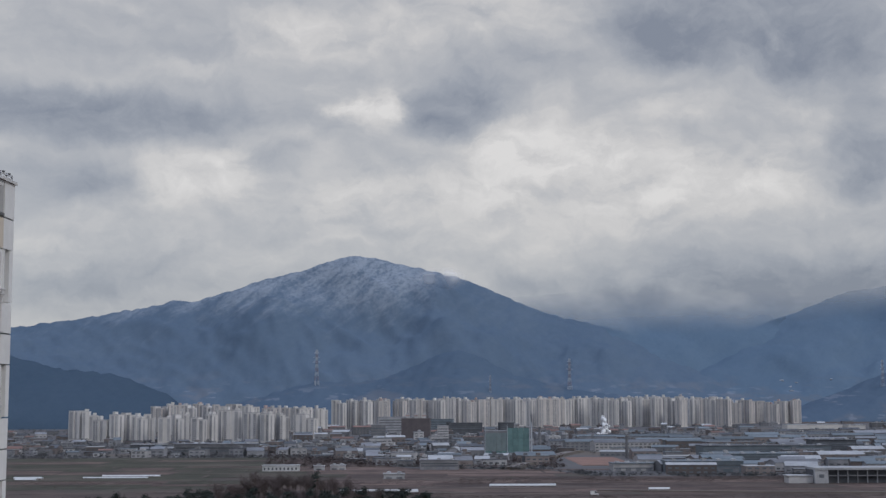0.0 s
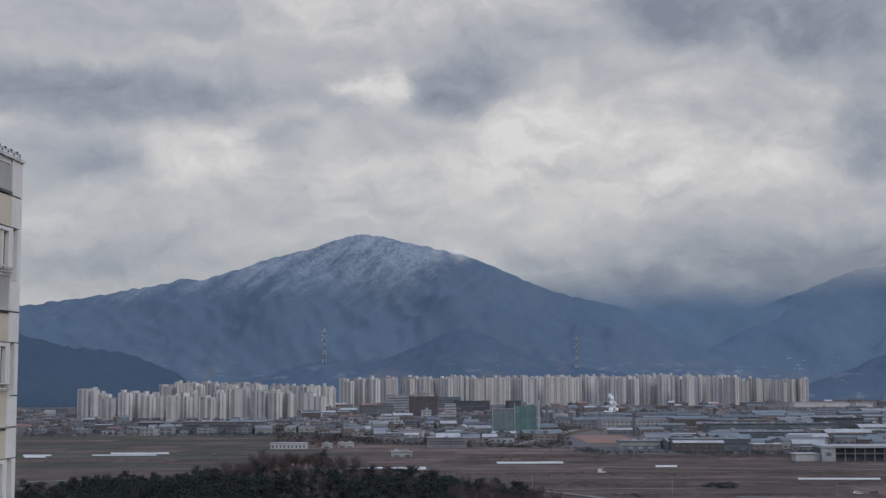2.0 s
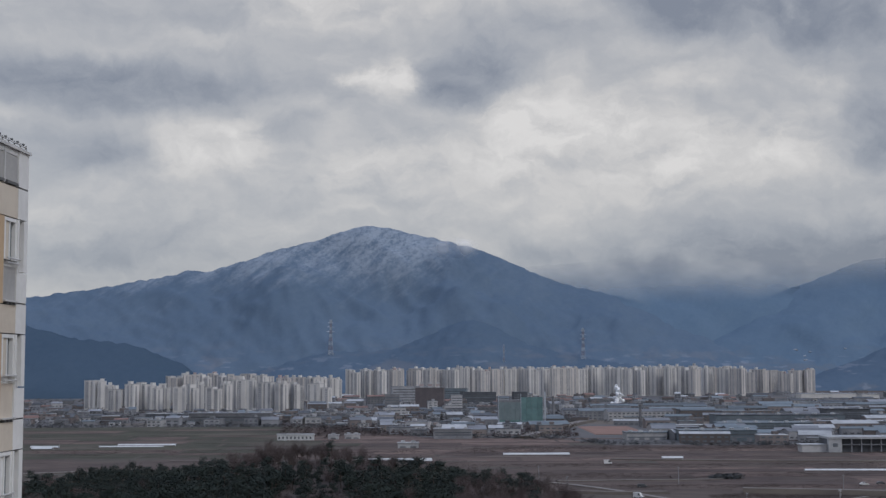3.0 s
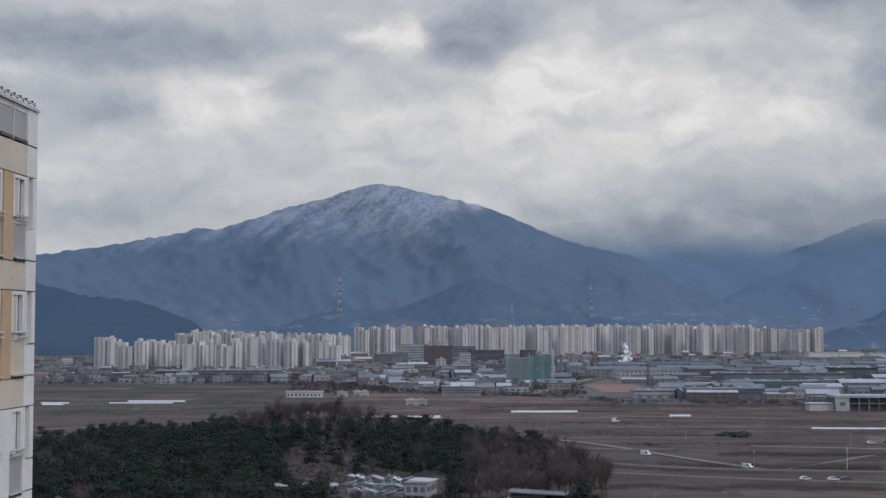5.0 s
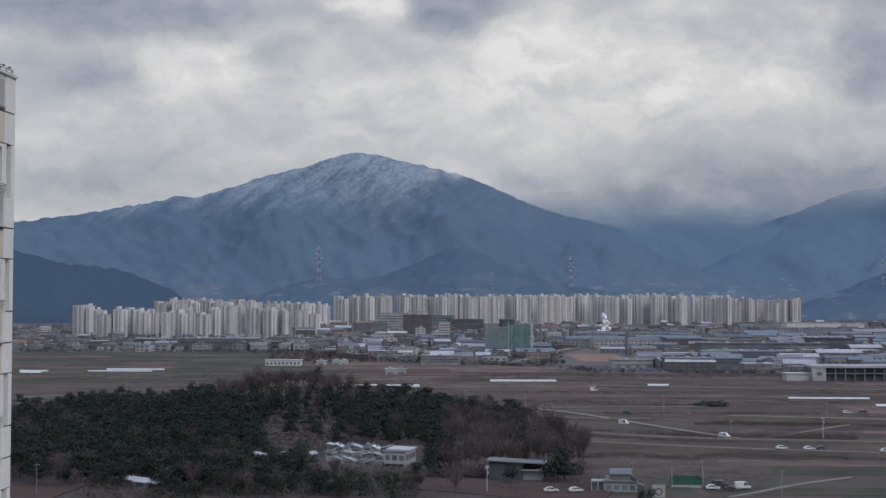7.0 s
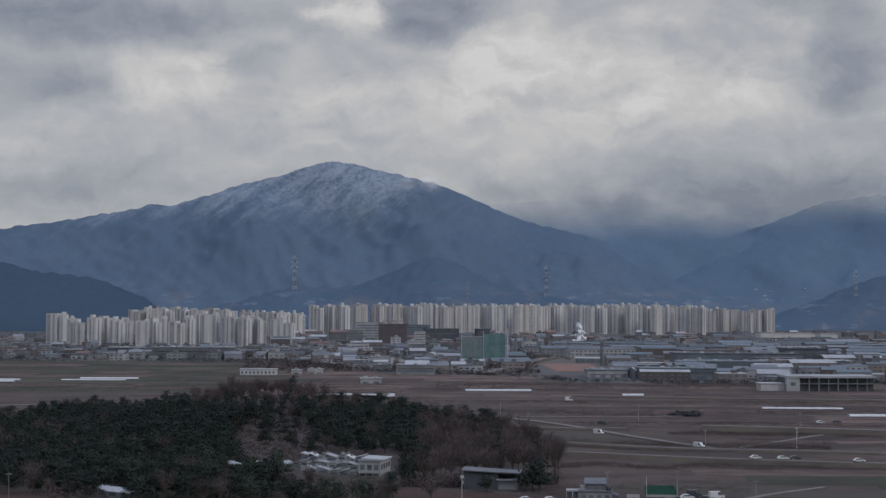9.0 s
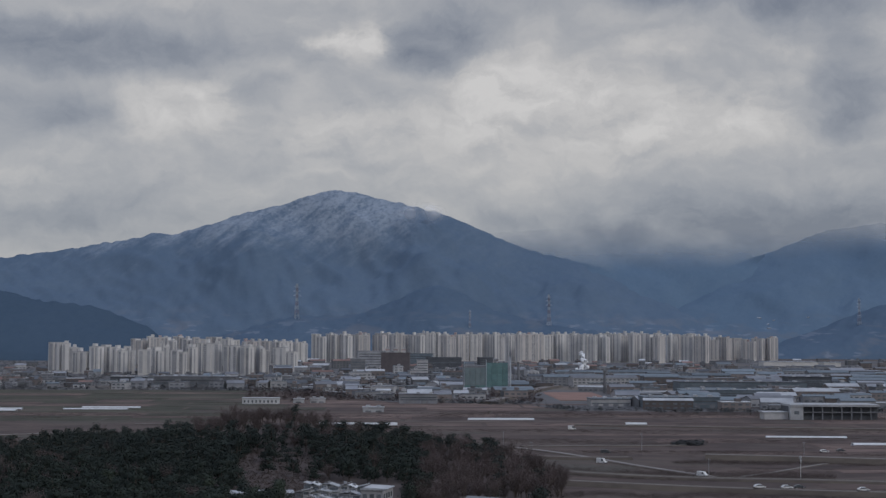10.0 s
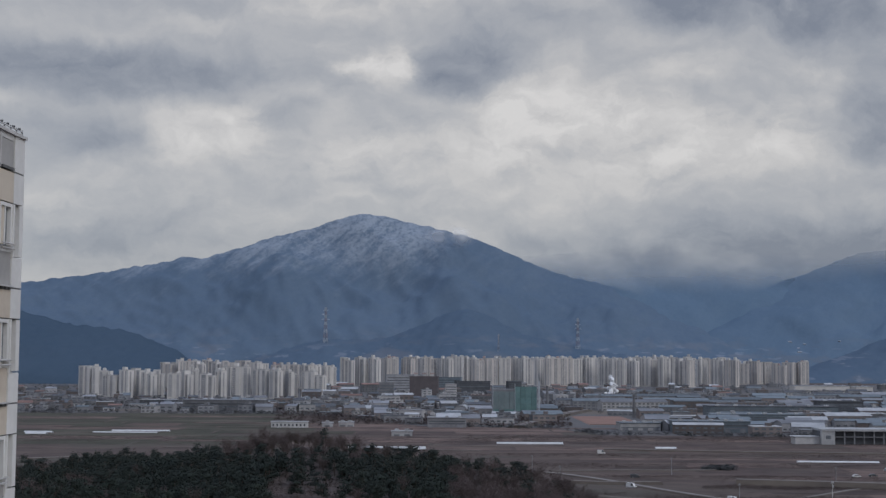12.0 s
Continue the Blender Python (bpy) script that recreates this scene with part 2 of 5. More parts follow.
M_WHITEBOX = surface("white_render_wall", (0.43, 0.425, 0.43), (0.32, 0.32, 0.33), 0.12, 6.0, 0.85, vary=0.2)
M_TAN = surface("tan_brick_wall", (0.19, 0.165, 0.158), (0.145, 0.128, 0.126), 0.12, 6.0, 0.9, vary=0.4)
M_BROWN = surface("brown_brick_block", (0.128, 0.112, 0.118), (0.102, 0.092, 0.098), 0.12, 6.0, 0.9)
M_BLUEROOF = surface("blue_grey_metal_roof", (0.134, 0.162, 0.186), (0.100, 0.124, 0.144), 0.08, 8.0, 0.55, vary=0.3)
M_GREYROOF = surface("grey_metal_roof", (0.205, 0.215, 0.235), (0.150, 0.155, 0.175), 0.08, 8.0, 0.6, vary=0.3)
M_WHITEROOF = surface("white_metal_roof", (0.42, 0.43, 0.45), (0.30, 0.31, 0.325), 0.08, 8.0, 0.5, vary=0.12)
M_ORANGEROOF = surface("orange_clay_roof", (0.22, 0.135, 0.115), (0.175, 0.115, 0.105), 0.08, 8.0, 0.8, vary=0.2)
M_DARKROOF = surface("dark_slate_roof", (0.085, 0.092, 0.105), (0.062, 0.068, 0.08), 0.08, 8.0, 0.7, vary=0.25)
M_NET = surface("green_scaffold_net", (0.135, 0.225, 0.225), (0.105, 0.180, 0.185), 0.15, 7.0, 0.9, vary=0.15)
M_NETGREY = surface("grey_scaffold_net", (0.180, 0.225, 0.235), (0.145, 0.185, 0.195), 0.15, 7.0, 0.9)
M_STRIP = surface("window_strip", (0.075, 0.085, 0.10), (0.12, 0.13, 0.145), 0.15, 6.0, 0.35, vary=0.3)
M_STEAM = surface("white_steam", (0.86, 0.87, 0.88), (0.72, 0.73, 0.76), 0.12, 4.0, 1.0)
M_PYLON = surface("galvanised_steel", (0.46, 0.49, 0.53), (0.38, 0.41, 0.45), 0.3, 4.0, 0.5, 0.2)
M_PYLONRED = surface("faded_red_steel", (0.27, 0.25, 0.29), (0.23, 0.22, 0.26), 0.3, 4.0, 0.6)
M_PINE = surface("pine_needles", (0.019, 0.027, 0.024), (0.030, 0.039, 0.031), 0.05, 5.0, 1.0, vary=0.22)
M_BROADLEAF = surface("evergreen_leaves", (0.027, 0.038, 0.027), (0.043, 0.052, 0.034), 0.25, 6.0, 0.9, vary=0.25)
M_TWIG = surface("bare_twigs", (0.080, 0.063, 0.062), (0.108, 0.085, 0.082), 0.3, 6.0, 1.0, vary=0.3)
M_BARK = surface("grey_brown_bark", (0.075, 0.060, 0.050), (0.10, 0.082, 0.070), 0.8, 6.0, 1.0, vary=0.2)
M_FARWOOD = surface("far_trees", (0.050, 0.058, 0.062), (0.085, 0.082, 0.084), 0.05, 6.0, 1.0)
M_CARWHITE = surface("white_car_paint", (0.66, 0.66, 0.66), (0.60, 0.60, 0.60), 1.0, 4.0, 0.3)
M_CARDARK = surface("dark_car_paint", (0.05, 0.055, 0.065), (0.07, 0.075, 0.08), 1.0, 4.0, 0.3)
M_RUBBER = surface("tyre_rubber", (0.025, 0.025, 0.025), (0.035, 0.035, 0.035), 3.0, 4.0, 0.9)
M_GREENBOX = surface("green_sheet_metal", (0.034, 0.110, 0.082), (0.026, 0.085, 0.064), 0.5, 6.0, 0.6)
# the blue of these slopes is distance haze put into the base colours
M_PEAK = haze_tinted_slope("haze_tinted_snowy_mountain", (0.096, 0.138, 0.194), (0.114, 0.157, 0.212), (0.265, 0.305, 0.355), 285, 500, bare=(0.150, 0.172, 0.208))
M_FARRIDGE = haze_tinted_slope("haze_tinted_far_ridge", (0.104, 0.158, 0.225), (0.124, 0.180, 0.245), clear=(265, 445, 120))
M_SPUR = haze_tinted_slope("haze_tinted_spur", (0.080, 0.117, 0.167), (0.096, 0.135, 0.186), bare=(0.13, 0.150, 0.182))
M_SIDERIDGE = haze_tinted_slope("haze_tinted_side_ridge", (0.102, 0.152, 0.214), (0.120, 0.172, 0.234), clear=(310, 510, 130), bare=(0.13, 0.16, 0.20))
M_FOOTHILL = haze_tinted_slope("haze_tinted_foothill", (0.056, 0.086, 0.124), (0.066, 0.097, 0.136))
M_MIST = bpy.data.materials.new("thin_mist")
M_MIST.use_nodes = True
n = Nodes(M_MIST.node_tree)
mist_place = n.add("ShaderNodeNewGeometry").outputs["Position"]
mist_edge = n.add("ShaderNodeTexCoord").outputs["Generated"]
mist_far = n.vec("LENGTH", n.vec("MULTIPLY", n.vec("SUBTRACT", mist_edge, (0.5, 0.5, 0.45)), (1.9, 0.0, 2.0)))
mist_thin = n.math("MULTIPLY", n.span(mist_far, 0.15, 1.0, 1.0, 0.0), n.span(n.noise(mist_place, 0.009, 2.0, 0.5).outputs[0], 0.30, 0.70, 0.0, 0.9))
mist_mix, mist_body = n.add("ShaderNodeMixShader"), n.add("ShaderNodeBsdfDiffuse")
mist_body.inputs[0].default_value = (0.9, 0.9, 0.92, 1)
n.link(mist_thin, mist_mix.inputs[0]), n.link(n.add("ShaderNodeBsdfTransparent").outputs[0], mist_mix.inputs[1]), n.link(mist_body.outputs[0], mist_mix.inputs[2])
n.link(mist_mix.outputs[0], n.add("ShaderNodeOutputMaterial").inputs[0])
M_TOWNGROUND = surface("town_ground", (0.115, 0.112, 0.115), (0.085, 0.083, 0.088), 0.01, 9.0, 1.0, third=(0.13, 0.11, 0.095))


# ---- building blocks ----
class Solid:
    """Collects corners and faces; becomes one mesh."""

    def __init__(self):
        self.v, self.f = [], []

    def box(self, x0, x1, y0, y1, z0, z1):
        i = len(self.v)
        self.v += [(x0, y0, z0), (x1, y0, z0), (x1, y1, z0), (x0, y1, z0), (x0, y0, z1), (x1, y0, z1), (x1, y1, z1), (x0, y1, z1)]
        self.f += [tuple(i + k for k in q) for q in ((0, 3, 2, 1), (4, 5, 6, 7), (0, 1, 5, 4), (1, 2, 6, 5), (2, 3, 7, 6), (3, 0, 4, 7))]
        return self

    def gable(self, x0, x1, y0, y1, z0, z1, over=0.4):
        """A pitched roof whose ridge runs along x."""
        i, ym = len(self.v), (y0 + y1) / 2
        x0, x1, y0, y1 = x0 - over, x1 + over, y0 - over, y1 + over
        t = 0.25
        self.v += [(x0, y0, z0), (x1, y0, z0), (x1, ym, z1), (x0, ym, z1), (x1, y1, z0), (x0, y1, z0)]
        self.v += [(x, y, z + t) for x, y, z in self.v[i:i + 6]]
        self.f += [tuple(i + k for k in q) for q in ((6, 7, 8, 9), (9, 8, 10, 11), (0, 3, 2, 1), (3, 5, 4, 2), (0, 1, 7, 6), (5, 11, 10, 4), (0, 6, 9, 3), (3, 9, 11, 5), (1, 2, 8, 7), (2, 4, 10, 8))]
        return self

    def prism(self, points, y0, y1):
        """An outline in x and z drawn out along y."""
        i, n = len(self.v), len(points)
        self.v += [(x, y0, z) for x, z in points] + [(x, y1, z) for x, z in points]
        self.f += [tuple(range(i, i + n)), tuple(range(i + 2 * n - 1, i + n - 1, -1))]
        self.f += [(i + k, i + n + k, i + n + (k + 1) % n, i + (k + 1) % n) for k in range(n)]
        return self

    def rod(self, a, b, r0, r1=None, sides=5):
        a, b = Vector(a), Vector(b)
        d = (b - a).normalized()
        u = d.cross(Vector((0.3, 0.9, 0.2))).normalized()
        w = d.cross(u)
        i = len(self.v)
        for p, r in ((a, r0), (b, r0 if r1 is None else r1)):
            for k in range(sides):
                t = 2 * math.pi * k / sides
                self.v.append(tuple(p + (u * math.cos(t) + w * math.sin(t)) * r))
        self.f += [(i + k, i + (k + 1) % sides, i + sides + (k + 1) % sides, i + sides + k) for k in range(sides)]
        self.f += [tuple(range(i + sides - 1, i - 1, -1)), tuple(range(i + sides, i + 2 * sides))]
        return self

    def wheel(self, x, y, z, r, wide, sides=12):
        return self.rod((x, y - wide / 2, z), (x, y + wide / 2, z), r, r, sides)

    def leaf(self, p, size, rnd, centre=None):
        """A small folded spray of leaves; with a centre it faces away from it."""
        p, i = Vector(p), len(self.v)
        if centre is None:
            a = Vector((rnd.uniform(-1, 1), rnd.uniform(-1, 1), rnd.uniform(-0.5, 0.7))).normalized()
            b = a.cross(Vector((rnd.uniform(-1, 1), rnd.uniform(-1, 1), rnd.uniform(-1, 1)))).normalized()
        else:
            out = (p - Vector(centre)).normalized() * 1.3 + Vector((rnd.uniform(-1, 1), rnd.uniform(-1, 1), rnd.uniform(-0.4, 1.2)))
            out.normalize()
            b = out.cross(Vector((rnd.uniform(-1, 1), rnd.uniform(-1, 1), rnd.uniform(-1, 1)))).normalized()
            a = out.cross(b)
        c = a.cross(b) * size * (0.3 if centre is None else 0.2)
        self.v += [tuple(p - a * size * 0.6), tuple(p + b * size * 0.5 + c), tuple(p + a * size * 0.6), tuple(p - b * size * 0.5 + c)]
        self.f += [(i, i + 1, i + 2), (i, i + 2, i + 3)]
        return self

    def puffed(self, name, material, centre, hearts):
        """A crown whose sprays are shaded by the clump that they belong to; hearts: a clump's middle for each spray."""
        me = self.mesh(name, material, True)
        c, normals = Vector(centre), []
        for i, v in enumerate(self.v):
            v = Vector(v)
            d = (v - hearts[i // 4]).normalized() * 0.9 + (v - c).normalized() * 0.5 + Vector((0, 0, 0.25))
            normals.append(tuple(d.normalized()))
        me.normals_split_custom_set_from_vertices(normals)
        return me

    def mesh(self, name, material, smooth=False):
        me = bpy.data.meshes.new(name)
        me.from_pydata(self.v, [], self.f)
        me.materials.append(material)
        if smooth:
            me.shade_smooth()
        me.update()
        return me


def part(name, solid, material, parent, label="", smooth=False):
    """One mesh under a thing or under a part."""
    ob = new(name, solid if isinstance(solid, bpy.types.Mesh) else solid.mesh(name, material, smooth))
    ob.parent = parent
    return tagged(ob, label)


def thing(name, m, label, category, group="", kind=""):
    ob = new(name)
    ob.empty_display_size = 0.5
    ob.matrix_basis = m
    return tagged(ob, label, category, group, kind)


def setting(name, solid, material, label, smooth=False, kind="structure", category=""):
    return tagged(new(name, solid.mesh(name, material, smooth)), label, category or name.split("_")[0], "", kind)


def smooth_curve(x, xs, ys):
    """A soft curve through a few heights."""
    return np.interp(x, xs, ys)


def hill_height(x, y):
    """Height of the plain: flat but for the wooded knoll."""
    knoll = 11.0 * math.exp(-((x + 72) / (34 if x < -72 else 62)) ** 2 - ((y - 690) / 62) ** 2)
    shoulder = 4.4 * math.exp(-((x + 110) / 120) ** 2 - ((y - 640) / 130) ** 2)
    right = 2.5 * math.exp(-((x - 10) / 70) ** 2 - ((y - 640) / 70) ** 2)
    return knoll + shoulder + right


# ---- ground ----
def build_ground():
    s = Solid()
    xs = sorted(set([-5200, -3000, -1800, -1200, -800, -500] + list(range(-380, 301, 10)) + [500, 800, 1200, 1800, 3000, 5200]))
    ys = sorted(set([-5000, -2000, -800, -200, 0, 150, 300] + list(range(380, 861, 10)) + [950, 1200, 1600, 2200, 3000, 4000, 5200]))
    for y in ys:
        for x in xs:
            s.v.append((x, y, hill_height(x, y)))
    w = len(xs)
    s.f = [(j * w + i, j * w + i + 1, (j + 1) * w + i + 1, (j + 1) * w + i) for j in range(len(ys) - 1) for i in range(w - 1)]
    return setting("ground", s, M_SOIL, "brown winter farmland plain with bare soil and dry grass", smooth=True)


build_ground()


# ---- mountains ----
def slope_height(a, t, y, far, crest, rough, power, spurs):
    """Height of a mountain side at the bearing a, t of the way up it."""
    top = EYE[2] + crest(a) * far
    swell = noise.fractal(Vector((a * 11, t * 1.6, 3.1)), 1.0, 2.0, 4) * 0.16
    ridge = 1 - abs(noise.noise(Vector((a * 17 + t * 2.2, t * 1.7, 7.7)))) * 2
    gully = 1 - abs(noise.noise(Vector((a * 60 + t * 5.0, t * 4.1, 1.7)))) * 2
    z = top * min(1.0, max(0.0, t ** power + (swell + 0.075 * ridge + 0.03 * gully) * math.sin(math.pi * t) ** 0.8 * rough))
    for sa, sy, sh, wa, wy in spurs:
        z = max(z, sh * math.exp(-((a - sa) / wa) ** 2 - ((y - sy) / wy) ** 2))
    return z + noise.fractal(Vector((a * 160, y * 0.02, 0.3)), 1.0, 2.0, 3) * 5.0 * min(1, z / 80) - 2.0


def build_range(name, label, material, near, far, a0, a1, crest, rough, step, rows, spurs=(), power=1.0, open_top=False):
    """A wooded mountain side that climbs from near to far; crest(a) is the height seen over the eye, per metre of distance, at the bearing a."""
    s = Solid()
    cols = int((a1 - a0) / step) + 1
    for j in range(rows):
        t = j / (rows - 1)
        y = near + (far - near) * t
        for i in range(cols):
            a = a0 + (a1 - a0) * i / (cols - 1)
            s.v.append((a * y, y, slope_height(a, t, y, far, crest, rough, power, spurs)))
    for j in range(rows - 1):
        for i in range(cols - 1):
            k = j * cols + i
            s.f.append((k, k + 1, k + cols + 1, k + cols))
    if open_top:
        return setting(name, s, material, label, smooth=True, category="mountain")
    # the far side falls away
    base = (rows - 1) * cols
    back = len(s.v)
    for i in range(cols):
        x, y, z = s.v[base + i]
        s.v.append((x * 1.02, y * 1.02, z - 120))
    s.f += [(base + i, base + i + 1, back + i + 1, back + i) for i in range(cols - 1)]
    return setting(name, s, material, label, smooth=True, category="mountain")


def main_crest(a):
    xs = [-0.46, -0.36, -0.305, -0.25, -0.20, -0.192, -0.172, -0.140, -0.125, -0.098, -0.072, -0.058, -0.044, -0.030, -0.006, 0.016, 0.046, 0.070, 0.098, 0.124, 0.150, 0.185, 0.215, 0.240, 0.262, 0.30]
    ys = [0.030, 0.045, 0.054, 0.061, 0.070, 0.0732, 0.0722, 0.083, 0.088, 0.094, 0.1025, 0.1058, 0.1045, 0.1010, 0.0960, 0.0905, 0.0795, 0.068, 0.0590, 0.054, 0.046, 0.032, 0.020, 0.010, -0.002, -0.012]
    return smooth_curve(a, xs, ys) + 0.0006 * noise.noise(Vector((a * 130, 0, 0)))


def far_crest(a):
    return smooth_curve(a, [0.0, 0.10, 0.17, 0.23, 0.27, 0.31, 0.345, 0.40, 0.5], [0.070, 0.078, 0.084, 0.080, 0.078, 0.084, 0.083, 0.076, 0.06])


def spur_crest(a):
    return smooth_curve(a, [-0.20, -0.15, -0.115, -0.085, -0.062, -0.040, -0.015, 0.005, 0.019, 0.036, 0.060, 0.090, 0.13, 0.20],
                        [-0.010, -0.004, 0.006, 0.014, 0.013, 0.0145, 0.024, 0.033, 0.0365, 0.031, 0.018, 0.010, 0.004, -0.012])


def side_crest(a):
    return smooth_curve(a, [0.13, 0.18, 0.22, 0.25, 0.28, 0.305, 0.345, 0.42, 0.5], [0.000, 0.026, 0.045, 0.057, 0.068, 0.078, 0.084, 0.080, 0.07])


def left_crest(a):
    return smooth_curve(a, [-0.5, -0.36, -0.305, -0.268, -0.245, -0.225, -0.205, -0.190, -0.175], [0.060, 0.046, 0.0325, 0.0230, 0.0215, 0.0185, 0.0095, 0.004, -0.010])


def right_crest(a):
    return smooth_curve(a, [0.24, 0.275, 0.30, 0.335, 0.37, 0.45], [-0.014, -0.003, 0.006, 0.020, 0.030, 0.035])


# farther ranges get paler blue: their haze is carried by the material colour
build_range("mountain_main", "large haze-tinted wooded mountain with a snow-dusted top under cloud", M_PEAK, 3770, 4560, -0.46, 0.30, main_crest, 1.0, 0.0022, 90,
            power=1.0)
build_range("mountain_spur", "dark haze-tinted wooded spurs at the mountain's foot", M_SPUR, 3420, 3800, -0.20, 0.20, spur_crest, 0.35, 0.0025, 36, power=0.8)
build_range("mountain_far", "haze-tinted wooded ridge whose top fades out as in cloud", M_FARRIDGE, 4200, 4780, 0.0, 0.5, far_crest, 0.6, 0.005, 40, open_top=True)
build_range("mountain_side", "haze-tinted wooded ridge climbing and fading out as in cloud", M_SIDERIDGE, 3950, 4650, 0.13, 0.5, side_crest, 0.8, 0.004, 44, open_top=True)
build_range("foothill_left", "dark haze-tinted wooded foothill behind the apartment blocks", M_FOOTHILL, 2900, 3300, -0.5, -0.175, left_crest, 0.4, 0.003, 30, power=0.7)
build_range("foothill_right", "dark haze-tinted wooded foothill beside the valley", M_SPUR, 3500, 3900, 0.24, 0.45, right_crest, 0.4, 0.003, 30, power=0.7)


# ---- apartment towers ----
def build_tower(name, m, wide, deep, tall, warm, caps, label, group, rnd):
    """A slab block: body stepped in two, window bays on its face, stair bays, roof rooms."""
    t = thing(name, m, label, "apartment tower", group)
    paint = M_TOWER2 if warm else M_TOWER
    h = wide / 2
    step = rnd.uniform(-0.12, 0.12) * wide
    drop = rnd.choice((0, 0, 2.9, 5.8))
    part("body", Solid().box(-h, step, 0, deep, 0, tall), paint, t)
    part("wing", Solid().box(step - 0.05, h, 1.6, deep + 1.6, 0, tall - drop), paint, t)
    part("parapet", Solid().box(-h - 0.2, step + 0.2, -0.2, deep + 0.2, tall, tall + 0.9), M_CAP, t)
    part("parapet", Solid().box(step + 0.21, h + 0.2, 1.4, deep + 1.8, tall - drop, tall - drop + 0.9), M_CAP, t)
    for x0, x1, front, high in ((-h, step, 0.0, tall), (step, h, 1.6, tall - drop)):
        bays = max(1, round((x1 - x0) / 8))
        pitch = (x1 - x0) / bays
        for i in range(bays):
            x = x0 + pitch * i
            a, b = rnd.choice(((0.10, 0.46), (0.20, 0.80), (0.50, 0.90)))
            bay = part("window_bay", Solid().box(x + pitch * a, x + pitch * b, front - 0.35, front + 0.02, 3.0, high - 1.2), M_BAY, t)
            floors = Solid()
            for k in range(int((high - 7) / 2.9)):
                z = 5.0 + k * 2.9
                floors.box(x + pitch * a, x + pitch * b, front - 0.6, front - 0.353, z, z + 1.0)
            tagged(part("balcony_front", floors, M_CAP, bay), kind="stuff")
    part("stair_bay", Solid().box(h - 0.02, h + 0.5, deep * 0.45, deep * 0.65, 3.0, tall - drop - 2), M_BAY, t)
    part("stair_bay", Solid().box(-h - 0.5, -h + 0.02, deep * 0.35, deep * 0.55, 3.0, tall - 2), M_BAY, t)
    for i in range(caps):
        x = -h + wide * (i + 0.5) / caps + rnd.uniform(-3, 3)
        base = tall if x + 2.5 < step else tall - drop
        if step - 2.6 < x < step + 2.6:
            continue
        w = rnd.uniform(2.0, 2.6)
        part("roof_room", Solid().box(x - w, x + w, deep * 0.3, deep * 0.8, base + 0.9, base + rnd.uniform(2.8, 6.4)), M_SALMON if warm and rnd.random() < 0.3 else rnd.choice((M_CAP, M_TOWER, M_TOWER)), t)
    return t


def tower_row(count, a0, a1, d0, d1, tall, spread, wide, warm, label, group, seed):
    rnd = random.Random(seed)
    for i in range(count):
        a = a0 + (a1 - a0) * (i + 0.5) / count
        d = d0 + (d1 - d0) * i / max(1, count - 1) + rnd.uniform(-70, 70)
        h = round((tall + rnd.uniform(-spread, spread)) / 2.9) * 2.9 * d / (d0 + (d1 - d0) * i / max(1, count - 1)) ** 1.0
        w = wide * rnd.uniform(0.8, 1.2)
        turn = rnd.choice((-46, -36, -28, -18, 20, 30, 42))
        build_tower("apartment_tower", pose(a * d, d, 0, 0, 0, turn), w, 13, h, warm(rnd), rnd.choice((1, 2, 2, 3)), label, group, rnd)


NEAR_LABEL = "cream white apartment tower with grey window bays"
FAR_LABEL = "pale beige high-rise apartment slab with roof rooms"
# bearing, distance, width and height of the front towers
FRONT = [(-0.2603, 2060, 22.8, 45.3), (-0.2492, 2050, 22.7, 44.2), (-0.2420, 1985, 26.0, 32.8), (-0.2315, 1975, 17.2, 40.3), (-0.2230, 1990, 16.5, 42.6),
         (-0.2146, 1960, 16.8, 37.6), (-0.2057, 1985, 16.5, 40.6), (-0.1947, 1935, 18.7, 36.5), (-0.1869, 1960, 11.4, 40.2), (-0.1800, 2010, 14.4, 45.7),
         (-0.1710, 1925, 20.7, 36.5), (-0.1626, 1945, 12.1, 40.2), (-0.1561, 2000, 12.4, 45.7), (-0.1465, 1965, 25.2, 45.9), (-0.1329, 1950, 25.6, 42.7),
         (-0.1220, 1935, 15.5, 41.4), (-0.1141, 1960, 14.1, 42.0), (-0.1072, 1950, 14.3, 39.9), (-0.0937, 1940, 35.4, 40.4)]
rnd = random.Random(1)
for i, (a, d, wide, tall) in enumerate(FRONT):
    turn = math.degrees(math.atan(a)) + rnd.choice((-24, -16, -9, 14))
    build_tower("apartment_tower", pose(a * d, d, 0, 0, 0, turn), wide * 0.92, 12, tall - 1.0, False, 1 + i % 2, NEAR_LABEL, "near apartment estate", rnd)
tower_row(9, -0.205, -0.135, 2480, 2520, 52, 2, 26, lambda r: r.random() < 0.3, NEAR_LABEL, "middle apartment estate", 4)
tower_row(6, -0.135, -0.075, 2560, 2620, 44, 2, 28, lambda r: r.random() < 0.4, NEAR_LABEL, "middle apartment estate", 5)
tower_row(3, -0.074, -0.045, 2780, 2800, 57, 2, 28, lambda r: False, FAR_LABEL, "far apartment estate", 6)
tower_row(13, -0.048, 0.070, 2960, 3000, 59, 2.5, 34, lambda r: r.random() < 0.75, FAR_LABEL, "far apartment estate", 7)
tower_row(11, -0.04, 0.080, 3140, 3160, 59, 3, 34, lambda r: r.random() < 0.75, FAR_LABEL, "far apartment estate", 8)
tower_row(16, 0.070, 0.216, 2940, 2960, 60, 2.5, 32, lambda r: r.random() < 0.35, FAR_LABEL, "far apartment estate", 9)
tower_row(11, 0.075, 0.215, 3140, 3150, 62, 2.5, 34, lambda r: r.random() < 0.5, FAR_LABEL, "far apartment estate", 10)
